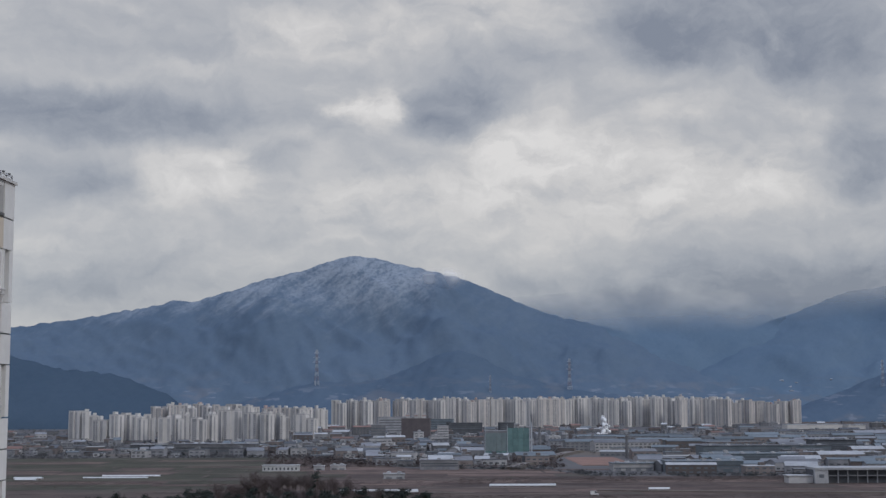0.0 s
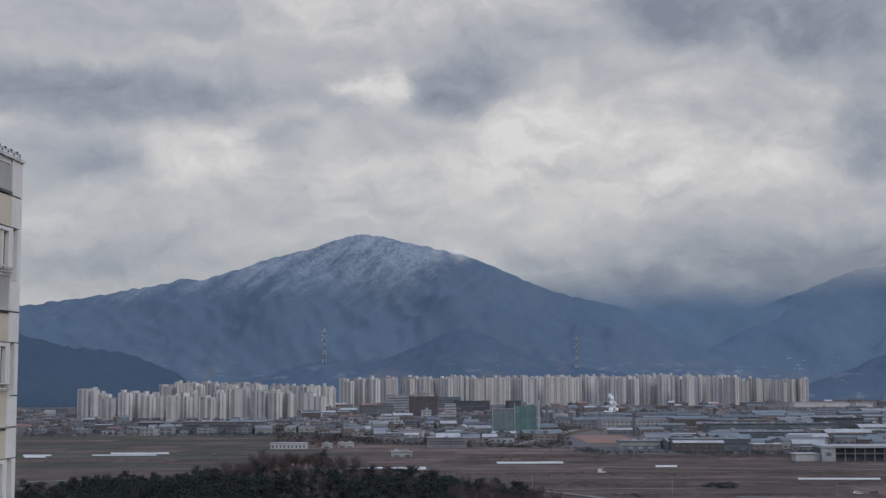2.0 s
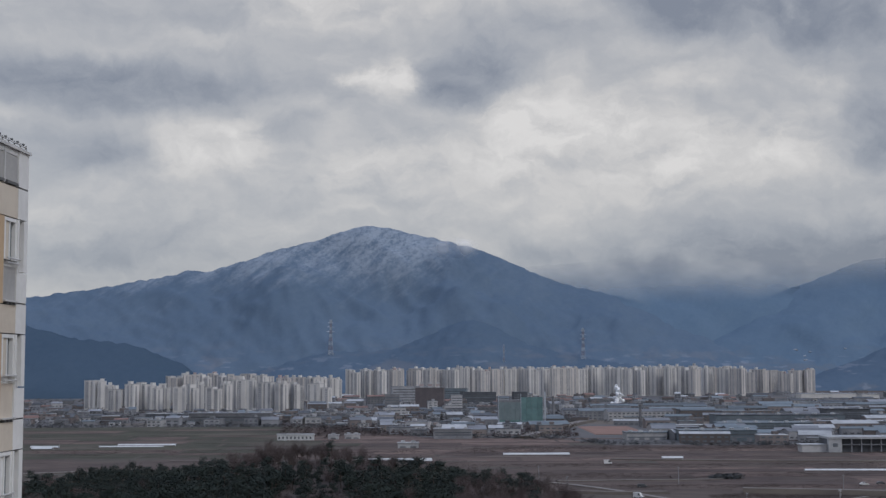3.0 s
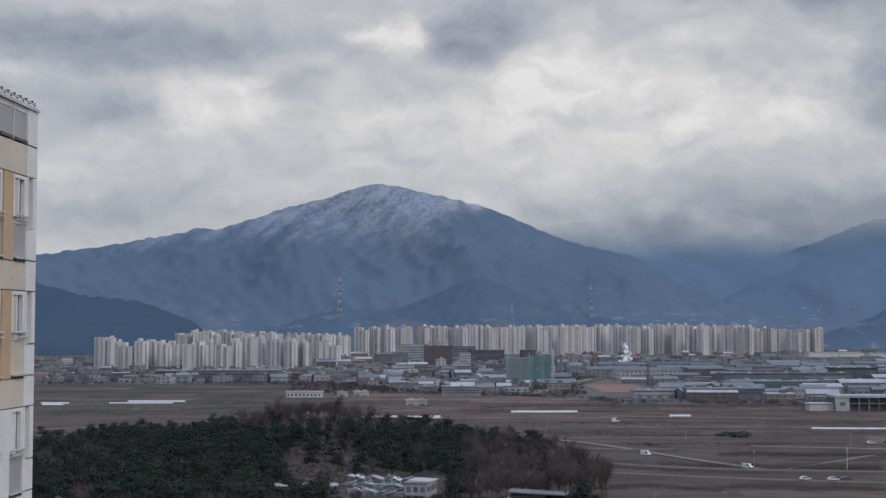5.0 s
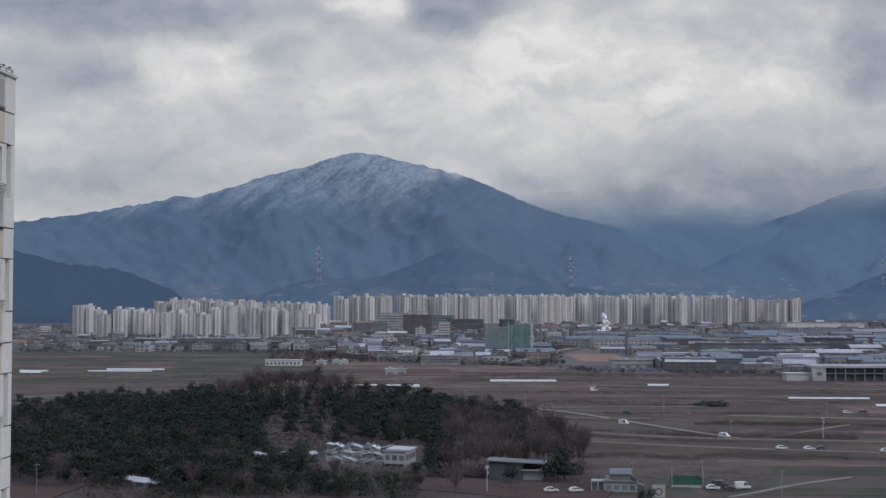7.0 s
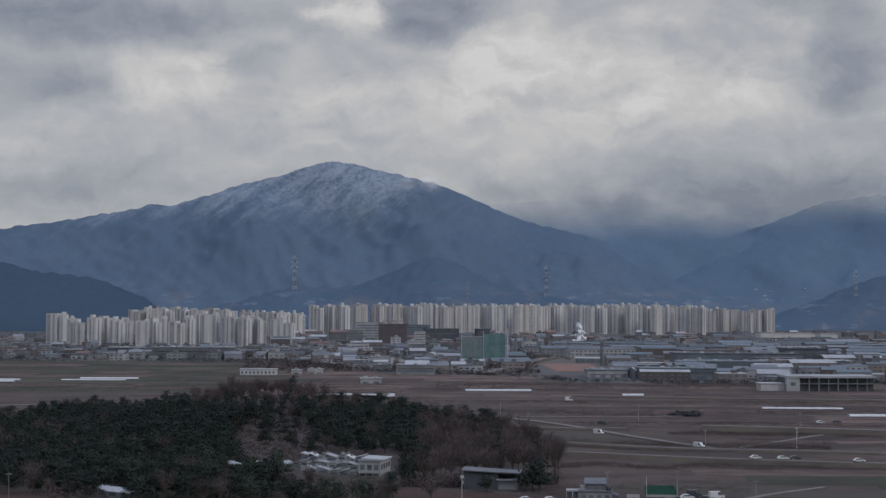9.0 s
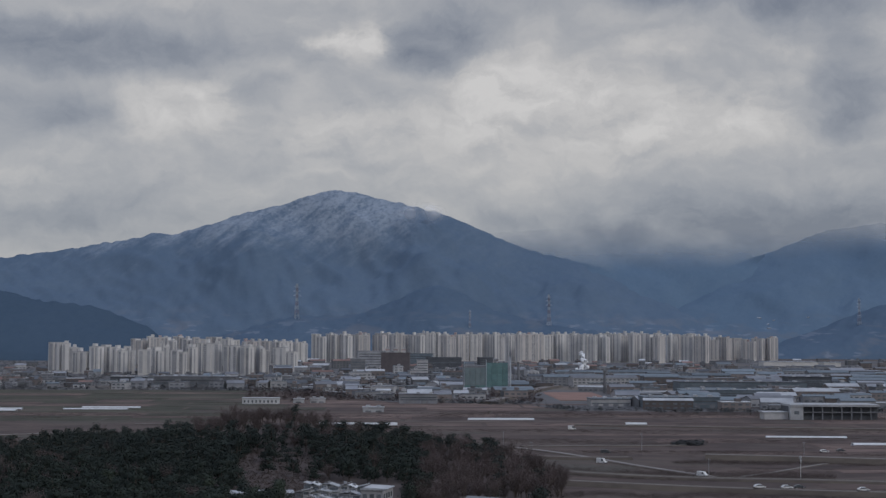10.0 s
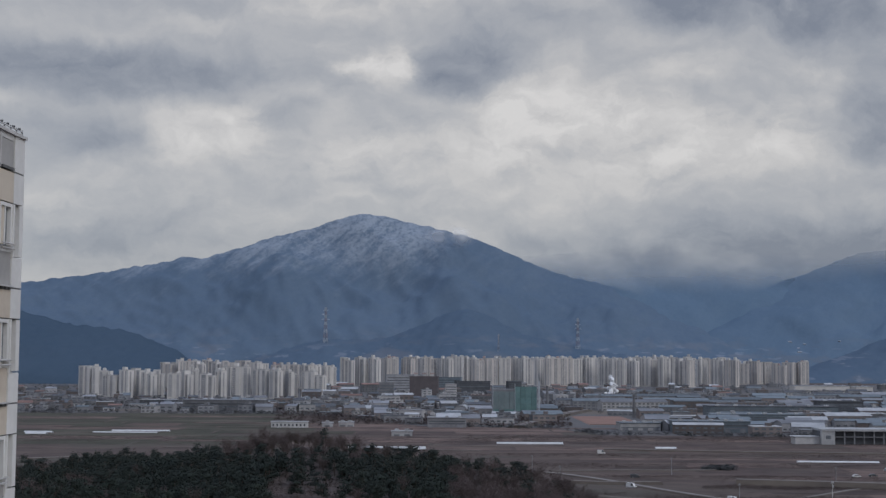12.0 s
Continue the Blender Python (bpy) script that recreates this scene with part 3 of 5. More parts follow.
tower_row(8, 0.217, 0.270, 3260, 3300, 54, 2, 28, lambda r: r.random() < 0.8, FAR_LABEL, "far apartment estate", 11)


# ---- low town ----
def low_building(name, m, wide, deep, tall, wall, roof, shape, label, category, group, rnd):
    t = thing(name, m, label, category, group)
    h = wide / 2
    walls = Solid().box(-h, h, 0, deep, 0, tall)
    if shape == "gable":
        k = len(walls.v)
        walls.v += [(x, y, z) for x in (-h, h) for y, z in ((0, tall), (deep, tall), (deep / 2, tall + deep * 0.15))]
        walls.f += [(k, k + 2, k + 1), (k + 3, k + 4, k + 5)]
    part("wall", walls, wall, t)
    if shape == "gable":
        part("roof", Solid().gable(-h, h, 0, deep, tall, tall + deep * 0.16), roof, t)
    else:
        part("roof", Solid().box(-h - 0.3, h + 0.3, -0.3, deep + 0.3, tall, tall + 0.5), roof, t)
        if tall > 6:
            x = rnd.uniform(-h * 0.5, h * 0.5)
            part("roof_room", Solid().box(x - 2, x + 2, deep * 0.3, deep * 0.7, tall + 0.5, tall + 2.9), wall, t)
    floors = max(1, int(tall / 3.3))
    strip = Solid()
    for k in range(floors):
        z = k * 3.3 + 1.1
        n = max(2, int(wide / 5))
        for i in range(n):
            x = -h + wide * (i + 0.22) / n
            strip.box(x, x + wide * 0.56 / n, -0.06, 0.05, z, z + 1.4)
    tagged(part("window_strip", strip, M_STRIP, t), kind="stuff")
    return t


WALLS = (M_STONE, M_WHITEBOX, M_TAN, M_STONE, M_TAN, M_STONE)


def low_town(count, a0, a1, d0, d1, size, tall, roofs, names, group, seed):
    rnd = random.Random(seed)
    taken = []
    tries = 0
    while len(taken) < count and tries < count * 60:
        tries += 1
        a = rnd.uniform(a0, a1)
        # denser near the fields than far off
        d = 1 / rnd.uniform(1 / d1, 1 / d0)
        w, dp, h = rnd.uniform(*size), rnd.uniform(8, 20), rnd.uniform(*tall)
        x = a * d
        if d < town_edge(a) + 6:
            continue
        if any(abs(x - p) < (w + q) / 2 + 3 and abs(d - r) < 22 for p, q, r in taken + RESERVED):
            continue
        taken.append((x, w, d))
        roof, word = rnd.choice(roofs)
        shape = rnd.choice(("gable", "gable", "flat") if w > 24 else ("gable", "flat", "flat"))
        wall = rnd.choice(WALLS)
        tone = {M_STONE: "grey rendered", M_WHITEBOX: "white rendered", M_TAN: "tan brick"}[wall]
        name, category = rnd.choice(names)
        low_building(name, pose(x, d, 0, 0, 0, rnd.uniform(-16, 16)), w, dp, h, wall, roof, shape,
                     "%s %s with a %s roof" % (tone, category, word), category, group, rnd)


RESERVED = [(133, 66, 1095), (136, 66, 1135), (139, 66, 1175), (141, 66, 1215), (66, 44, 1195), (70, 44, 1215), (265, 160, 1508), (300, 90, 976), (300, 90, 1000), (238, 70, 1118), (152, 62, 1260), (156, 62, 1300), (160, 62, 1340), (164, 62, 1380), (168, 62, 1415), (-245, 100, 1508), (10, 40, 1462), (42, 36, 1430), (-10, 36, 1182), (664, 104, 2380), (737, 40, 2380), (350, 140, 1436), (350, 140, 1456), (442, 56, 1510), (408, 90, 1372), (300, 90, 1290), (-355, 48, 1723),
            (75, 30, 1240), (88, 30, 1300), (104, 30, 1370), (125, 30, 1440), (145, 30, 1500), (-26, 60, 1983), (80, 62, 1448), (260, 30, 2080), (-128, 50, 1170), (-28, 30, 1050)]
GREY_ROOFS = ((M_GREYROOF, "grey metal"), (M_WHITEROOF, "white metal"), (M_BLUEROOF, "blue-grey metal"), (M_DARKROOF, "dark"), (M_GREYROOF, "grey metal"), (M_DARKROOF, "dark"))
MIX_ROOFS = GREY_ROOFS + ((M_ORANGEROOF, "dull orange tiled"),)
SHEDS = (("warehouse", "warehouse"), ("factory_shed", "factory shed"))
HOUSES = (("house", "house"), ("shop_building", "shop building"), ("workshop", "workshop"))
def town_edge(a):
    """How far off the fields end and the town begins, at the bearing a."""
    return float(np.interp(a, [-0.5, -0.10, -0.02, 0.08, 0.12, 0.5], [1450, 1440, 1215, 1180, 1075, 1060]))


town = Solid()
edge = [(-0.46 + 0.92 * i / 60) for i in range(61)]
for back in (-0.3, 0.12, 2000, 3300):
    for a in edge:
        y = town_edge(a) + 8 * noise.noise(Vector((a * 40, 0, 0))) if back < 1 else back
        town.v.append((a * y, y, back if back < 1 else 0.12))
town.f = [(j * 61 + i, j * 61 + i + 1, (j + 1) * 61 + i + 1, (j + 1) * 61 + i) for j in range(3) for i in range(60)]
setting("pavement", town, M_TOWNGROUND, "grey streets and yards under the town")
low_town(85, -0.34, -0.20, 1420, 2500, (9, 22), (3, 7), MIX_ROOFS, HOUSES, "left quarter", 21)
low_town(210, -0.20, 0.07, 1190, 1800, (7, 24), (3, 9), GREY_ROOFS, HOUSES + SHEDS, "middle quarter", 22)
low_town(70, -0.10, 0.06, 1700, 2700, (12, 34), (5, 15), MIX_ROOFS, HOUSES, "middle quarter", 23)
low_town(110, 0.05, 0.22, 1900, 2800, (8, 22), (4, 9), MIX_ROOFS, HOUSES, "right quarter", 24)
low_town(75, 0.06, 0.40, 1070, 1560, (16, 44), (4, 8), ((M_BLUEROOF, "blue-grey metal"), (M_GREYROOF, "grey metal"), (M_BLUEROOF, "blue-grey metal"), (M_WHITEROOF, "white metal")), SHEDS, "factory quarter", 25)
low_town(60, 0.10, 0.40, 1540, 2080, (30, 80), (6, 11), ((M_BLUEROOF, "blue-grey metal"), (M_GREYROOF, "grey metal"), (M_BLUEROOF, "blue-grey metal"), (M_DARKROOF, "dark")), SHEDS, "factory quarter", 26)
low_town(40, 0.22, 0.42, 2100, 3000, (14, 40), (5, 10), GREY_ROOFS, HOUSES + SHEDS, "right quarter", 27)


# ---- the plain: fields, banks and lanes ----
def build_fields():
    rnd = random.Random(31)
    plain = thing("farmland", Matrix(), "winter farm plots of stubble, ploughed soil and barley", "farmland", kind="structure")
    y = 388.0
    while y < 1430:
        deep = rnd.uniform(12, 30) * (1 + (y - 388) / 1100)
        x = -0.40 * y - rnd.uniform(0, 40)
        while x < 0.42 * y:
            wide = rnd.uniform(40, 150)
            if max(hill_height(x + wide * k / 4, y + deep * q) for k in range(5) for q in (0, 0.5, 1)) < 0.12:
                a = (x + wide / 2) / y
                kinds = [M_STUBBLE, M_DARKFIELD, M_STUBBLE, M_SOIL]
                if y < 520:
                    kinds = [M_GREENFIELD] * 4 + [M_DARKFIELD, M_STUBBLE]
                elif a < -0.1 and y > 900:
                    kinds = [M_GREENFIELD, M_GREENFIELD, M_STUBBLE]
                lift = rnd.uniform(0.05, 0.13)
                plot = Solid()
                plot.prism([(x + 1.2, -0.4), (x + wide - 1.2, -0.4), (x + wide - 1.6, lift), (x + 1.6, lift)], y + 1, y + deep - 1)
                part("field_plot", plot, rnd.choice(kinds), plain)
            x += wide
        y += deep


build_fields()


def ribbon(points, wide, low, high):
    """A bank along a line of places: narrower at its top."""
    s = Solid()
    n = len(points)
    for i, (x, y) in enumerate(points):
        p, q = points[max(0, i - 1)], points[min(n - 1, i + 1)]
        d = Vector((q[0] - p[0], q[1] - p[1])).normalized()
        nx, ny = -d.y, d.x
        z = hill_height(x, y)
        slope = (high - low) * 1.2
        for off, h in ((-wide / 2 - slope, low), (-wide / 2, high), (wide / 2, high), (wide / 2 + slope, low)):
            s.v.append((x + nx * off, y + ny * off, z + h))
    for i in range(n - 1):
        k = 4 * i
        s.f += [(k + j, k + j + 1, k + 5 + j, k + 4 + j) for j in range(3)]
    s.f += [(0, 3, 2, 1), (4 * n - 4, 4 * n - 3, 4 * n - 2, 4 * n - 1)]
    return s


def wander(a0, d0, a1, d1, steps, sway, seed):
    rnd = random.Random(seed)
    ph = rnd.uniform(0, 6)
    out = []
    for i in range(steps + 1):
        t = i / steps
        a, d = a0 + (a1 - a0) * t, d0 + (d1 - d0) * t
        out.append((a * d, d + sway * math.sin(ph + t * 7)))
    return out


def bank(name, points, wide, tall, lane, label):
    setting(name + "_bank", ribbon(points, wide, -0.3, tall), M_BUSH, "grassy bank that carries " + label, category="bank")
    setting(name, ribbon(points, lane, tall - 0.1, tall + 0.06), M_LANE, label, category="lane")


def build_floor():
    """Leaf litter under the wood, a hand above the soil."""
    s = Solid()
    rows = list(range(402, 741, 8))
    cols = 60
    for y in rows:
        for i in range(cols + 1):
            a = -0.37 + (0.10 + 0.37) * i / cols
            edge = 12 * noise.noise(Vector((a * 30, y * 0.02, 2)))
            inside = y + edge < np.interp(a, [-0.37, -0.27, -0.262, -0.15, -0.13, -0.085, -0.06, 0.0, 0.03, 0.06, 0.10], [640, 650, 692, 692, 718, 718, 675, 665, 665, 635, 555])
            s.v.append((a * y, y, hill_height(a * y, y) + (0.10 if inside else -0.5)))
    w = cols + 1
    s.f = [(j * w + i, j * w + i + 1, (j + 1) * w + i + 1, (j + 1) * w + i) for j in range(len(rows) - 1) for i in range(cols)]
    setting("forest_floor", s, M_LITTER, "dark brown leaf litter and scrub under the wood", smooth=True)


build_floor()
bank("lane_1", wander(0.078, 700, 0.235, 560, 24, 4, 1), 5, 0.7, 3.0, "a pale concrete farm lane")
bank("lane_2", wander(0.215, 662, 0.42, 628, 16, 1, 2), 6, 2.6, 2.6, "a pale lane on a dark raised embankment")
bank("lane_3", wander(0.10, 545, 0.42, 500, 24, 2, 3), 6, 1.8, 1.1, "a pale raised farm road")
bank("lane_4", wander(0.238, 574, 0.305, 640, 8, 1, 4), 3, 0.3, 1.5, "a narrow pale field path")
bank("lane_5", wander(0.215, 409, 0.305, 455, 10, 1, 5), 3, 0.3, 1.4, "a narrow pale path between barley fields")
bank("lane_6", wander(0.08, 725, 0.20, 745, 14, 2, 6), 4, 0.5, 1.6, "a thin pale field lane")
bank("lane_7", wander(-0.34, 790, -0.235, 815, 12, 3, 7), 4, 0.5, 3.0, "a pale lane at the edge of the wood")
bank("lane_8", wander(0.09, 640, 0.16, 655, 12, 1, 8), 5, 1.2, 1.0, "a dry field bank")
bank("lane_9", wander(0.10, 395, 0.42, 392, 14, 0, 9), 6, 0.4, 3.5, "a pale country road")
bank("lane_10", wander(-0.20, 905, 0.03, 890, 16, 2, 10), 4, 0.4, 1.6, "a thin pale field lane")
bank("lane_11", wander(0.12, 905, 0.40, 860, 20, 3, 11), 6, 0.9, 1.2, "a dry field bank")
bank("lane_12", wander(0.11, 585, 0.42, 545, 20, 3, 12), 9, 0.9, 0.8, "a dark dry grass bank")
setting("red_ground", ribbon(wander(-0.36, 416, -0.268, 412, 6, 2, 13), 40, -0.3, 0.5), M_REDSOIL, "patch of bare red soil at the wood's edge", category="soil")
setting("yard", ribbon(wander(-0.02, 436, 0.13, 412, 8, 2, 14), 26, -0.3, 0.35), M_REDSOIL, "reddish earth yard by the farm sheds", category="yard")


# ---- trees ----
def pine_meshes(seed):
    rnd = random.Random(seed)
    tall = rnd.uniform(6.6, 9.6)
    lean = Vector((rnd.uniform(-0.7, 0.7), rnd.uniform(-0.7, 0.7), 0))
    trunk, crown, hearts = Solid(), Solid(), []
    trunk.rod((0, 0, -0.5), lean * 0.5 + Vector((0, 0, tall * 0.55)), 0.24, 0.16)
    trunk.rod(lean * 0.5 + Vector((0, 0, tall * 0.55)), lean + Vector((0, 0, tall * 0.95)), 0.16, 0.05)
    for i in range(17):
        t = rnd.uniform(0.34, 1.0)
        z = tall * t
        reach = (1.05 - t) ** 0.5 * 3.6 * rnd.uniform(0.55, 1.1) + 0.3
        ang = i * 2.4 + rnd.uniform(-0.4, 0.4)
        core = lean * t + Vector((0, 0, z - 0.5))
        tip = core + Vector((math.cos(ang) * reach, math.sin(ang) * reach, 0.5 - 0.08 * reach))
        trunk.rod(core, tip, 0.07, 0.02, 3)
        heart = core.lerp(tip, 0.8) - Vector((0, 0, 0.4))
        spread = rnd.uniform(0.65, 1.0)
        for k in range(46):
            c = core.lerp(tip, rnd.uniform(0.5, 1.1)) + Vector((rnd.gauss(0, spread), rnd.gauss(0, spread), rnd.gauss(0.1, 0.38)))
            crown.leaf(c, rnd.uniform(0.32, 0.62), rnd, heart)
            hearts.append(heart)
    return trunk.mesh("pine_trunk", M_BARK), crown.puffed("pine_crown", M_PINE, (lean.x * 0.6, lean.y * 0.6, tall * 0.45), hearts)


def round_meshes(seed):
    rnd = random.Random(seed)
    tall = rnd.uniform(5.5, 8.0)
    trunk, crown, hearts = Solid(), Solid(), []
    trunk.rod((0, 0, -0.5), (0.2, 0, tall * 0.5), 0.22, 0.13)
    for i in range(14):
        ang, t = i * 2.4 + rnd.uniform(-0.4, 0.4), rnd.uniform(0.30, 0.95)
        reach = rnd.uniform(0.9, 2.8) * math.sin(math.pi * min(0.97, t * 0.85 + 0.1))
        tip = Vector((math.cos(ang) * reach, math.sin(ang) * reach, tall * t))
        trunk.rod((0.15, 0, tall * 0.4), tip, 0.07, 0.02, 3)
        spread = rnd.uniform(0.6, 0.9)
        for k in range(48):
            crown.leaf(tip + Vector((rnd.gauss(0, spread), rnd.gauss(0, spread), rnd.gauss(0, spread * 0.75))), rnd.uniform(0.28, 0.55), rnd, tip - Vector((0, 0, 0.4)))
            hearts.append(tip - Vector((0, 0, 0.4)))
    return trunk.mesh("leafy_trunk", M_BARK), crown.puffed("leafy_crown", M_BROADLEAF, (0, 0, tall * 0.45), hearts)


def bare_meshes(seed):
    rnd = random.Random(seed)
    tall = rnd.uniform(6.0, 9.5)
    trunk, crown = Solid(), Solid()
    trunk.rod((0, 0, -0.5), (0, 0, tall * 0.45), 0.20, 0.13)
    for i in range(12):
        ang = i * 2.4 + rnd.uniform(-0.5, 0.5)
        reach = rnd.uniform(1.0, 3.0)
        a = Vector((0, 0, tall * rnd.uniform(0.22, 0.45)))
        b = Vector((math.cos(ang) * reach, math.sin(ang) * reach, tall * rnd.uniform(0.6, 1.0)))
        trunk.rod(a, b, 0.09, 0.03, 4)
        for k in range(16):
            p = a.lerp(b, rnd.uniform(0.35, 1.0))
            q = p + Vector((rnd.gauss(0, 0.8), rnd.gauss(0, 0.8), rnd.uniform(0.1, 1.5)))
            crown.rod(p, q, 0.032, 0.014, 3)
        for k in range(30):
            crown.leaf(a.lerp(b, rnd.uniform(0.45, 1.1)) + Vector((rnd.gauss(0, 0.8), rnd.gauss(0, 0.8), rnd.gauss(0.3, 0.6))), rnd.uniform(0.18, 0.36), rnd)
    return trunk.mesh("bare_trunk", M_BARK), crown.mesh("bare_twigs", M_TWIG)


KINDS = {"pine_tree": ([pine_meshes(i) for i in range(6)], "dark green pine tree on the wooded knoll", "pine", "pines of the knoll"),
         "evergreen_tree": ([round_meshes(i) for i in range(4)], "dull green leafy evergreen tree on the knoll", "tree", "evergreens of the knoll"),
         "bare_tree": ([bare_meshes(i) for i in range(6)], "leafless brown winter tree on the knoll", "tree", "bare trees of the knoll")}


def plant(kind, x, y, size, rnd, label=""):
    meshes, words, category, group = KINDS[kind]
    trunk, crown = rnd.choice(meshes)
    m = pose(x, y, hill_height(x, y) - 0.1, 0, 0, rnd.uniform(0, 360)) @ Matrix.Diagonal((size, size, size * rnd.uniform(0.9, 1.15), 1))
    t = thing(kind, m, label or words, category, group)
    part("trunk", trunk, None, t)
    part("crown", crown, None, t)


def build_wood():
    rnd = random.Random(41)
    placed = []
    cells = {}
    for _ in range(16000):
        a, y = rnd.uniform(-0.36, 0.112), rnd.uniform(405, 735)
        x = a * y
        back = np.interp(a, [-0.36, -0.27, -0.262, -0.15, -0.13, -0.085, -0.06, 0.0, 0.03, 0.06, 0.112], [640, 650, 690, 690, 715, 715, 672, 660, 660, 630, 550])
        front = np.interp(a, [-0.36, -0.24, -0.20, -0.15, -0.12, -0.02, 0.0, 0.112], [445, 420, 405, 402, 402, 402, 452, 478])
        if not front < y < back:
            continue
        if ((a + 0.095) / 0.034) ** 2 + ((y - 552) / 68) ** 2 < 1 and rnd.random() < 0.98:
            continue
        if -0.094 < a < -0.002 and (445 if a < -0.05 else 432) < y < 535:
            continue
        if -0.136 < a < -0.10 and 478 < y < 500:
            continue
        if 0.025 < a < 0.10 and y < 475:
            continue
        if -0.228 < a < -0.203 and y < 434:
            continue
        gap = 5.3
        key = (int(x // gap), int(y // gap))
        if any((x - p) ** 2 + (y - q) ** 2 < gap * gap for i in (-1, 0, 1) for j in (-1, 0, 1) for p, q in cells.get((key[0] + i, key[1] + j), ())):
            continue
        cells.setdefault(key, []).append((x, y))
        patch = noise.noise(Vector((x * 0.018, y * 0.018, 5)))
        bare = 0.04
        if -0.16 < a < -0.035 and y > 640:
            bare = 0.92
        if a > 0.008:
            bare = 0.88
        if a < -0.10 and y < 475:
            bare = 0.16
        if -0.12 < a < -0.01 and y < 450:
            bare = 0.30
        if rnd.random() < bare + 0.25 * patch:
            kind = "bare_tree"
        elif y < 500 and rnd.random() < (0.15 if a < -0.12 else 0.55):
            kind = "evergreen_tree"
        else:
            kind = "pine_tree"
        placed.append((kind, x, y))
    count = {}
    rest = {}
    for kind, x, y in sorted(placed, key=lambda p: p[2]):
        count[kind] = count.get(kind, 0) + 1
        size = rnd.uniform(0.75, 1.22) * (0.72 if y < 452 and -0.1 * y < x < 0 else 1.0)
        if count[kind] <= 280:
            plant(kind, x, y, size, rnd)
        else:
            rest.setdefault(kind, []).append((x, y, size))
    # the far edge of the wood, past counting
    for kind, spots in rest.items():
        for which, name in ((0, "far_trunks"), (1, "far_crowns")):
            verts, faces, normals = [], [], []
            for x, y, size in spots:
                me = rnd.choice(KINDS[kind][0])[which]
                turn = rnd.uniform(0, 6.283)
                c, q = math.cos(turn) * size, math.sin(turn) * size
                z, k = hill_height(x, y) - 0.1, len(verts)
                verts += [(x + v.co.x * c - v.co.y * q, y + v.co.x * q + v.co.y * c, z + v.co.z * size) for v in me.vertices]
                normals += [(0.5 * (v.co.x * c - v.co.y * q), 0.5 * (v.co.x * q + v.co.y * c), v.co.z * size - 2.5) for v in me.vertices]
                faces += [tuple(k + i for i in f.vertices) for f in me.polygons]
            joined = bpy.data.meshes.new(name)
            joined.from_pydata(verts, [], faces)
            joined.materials.append(me.materials[0])
            if which:
                joined.shade_smooth()
                joined.normals_split_custom_set_from_vertices([tuple(Vector(v).normalized()) for v in normals])
            tagged(new(name, joined), "%s of the wood's far edge" % ("trunks" if which == 0 else "dark crowns"), "trees", "", "stuff")
    return count


TREES = build_wood()


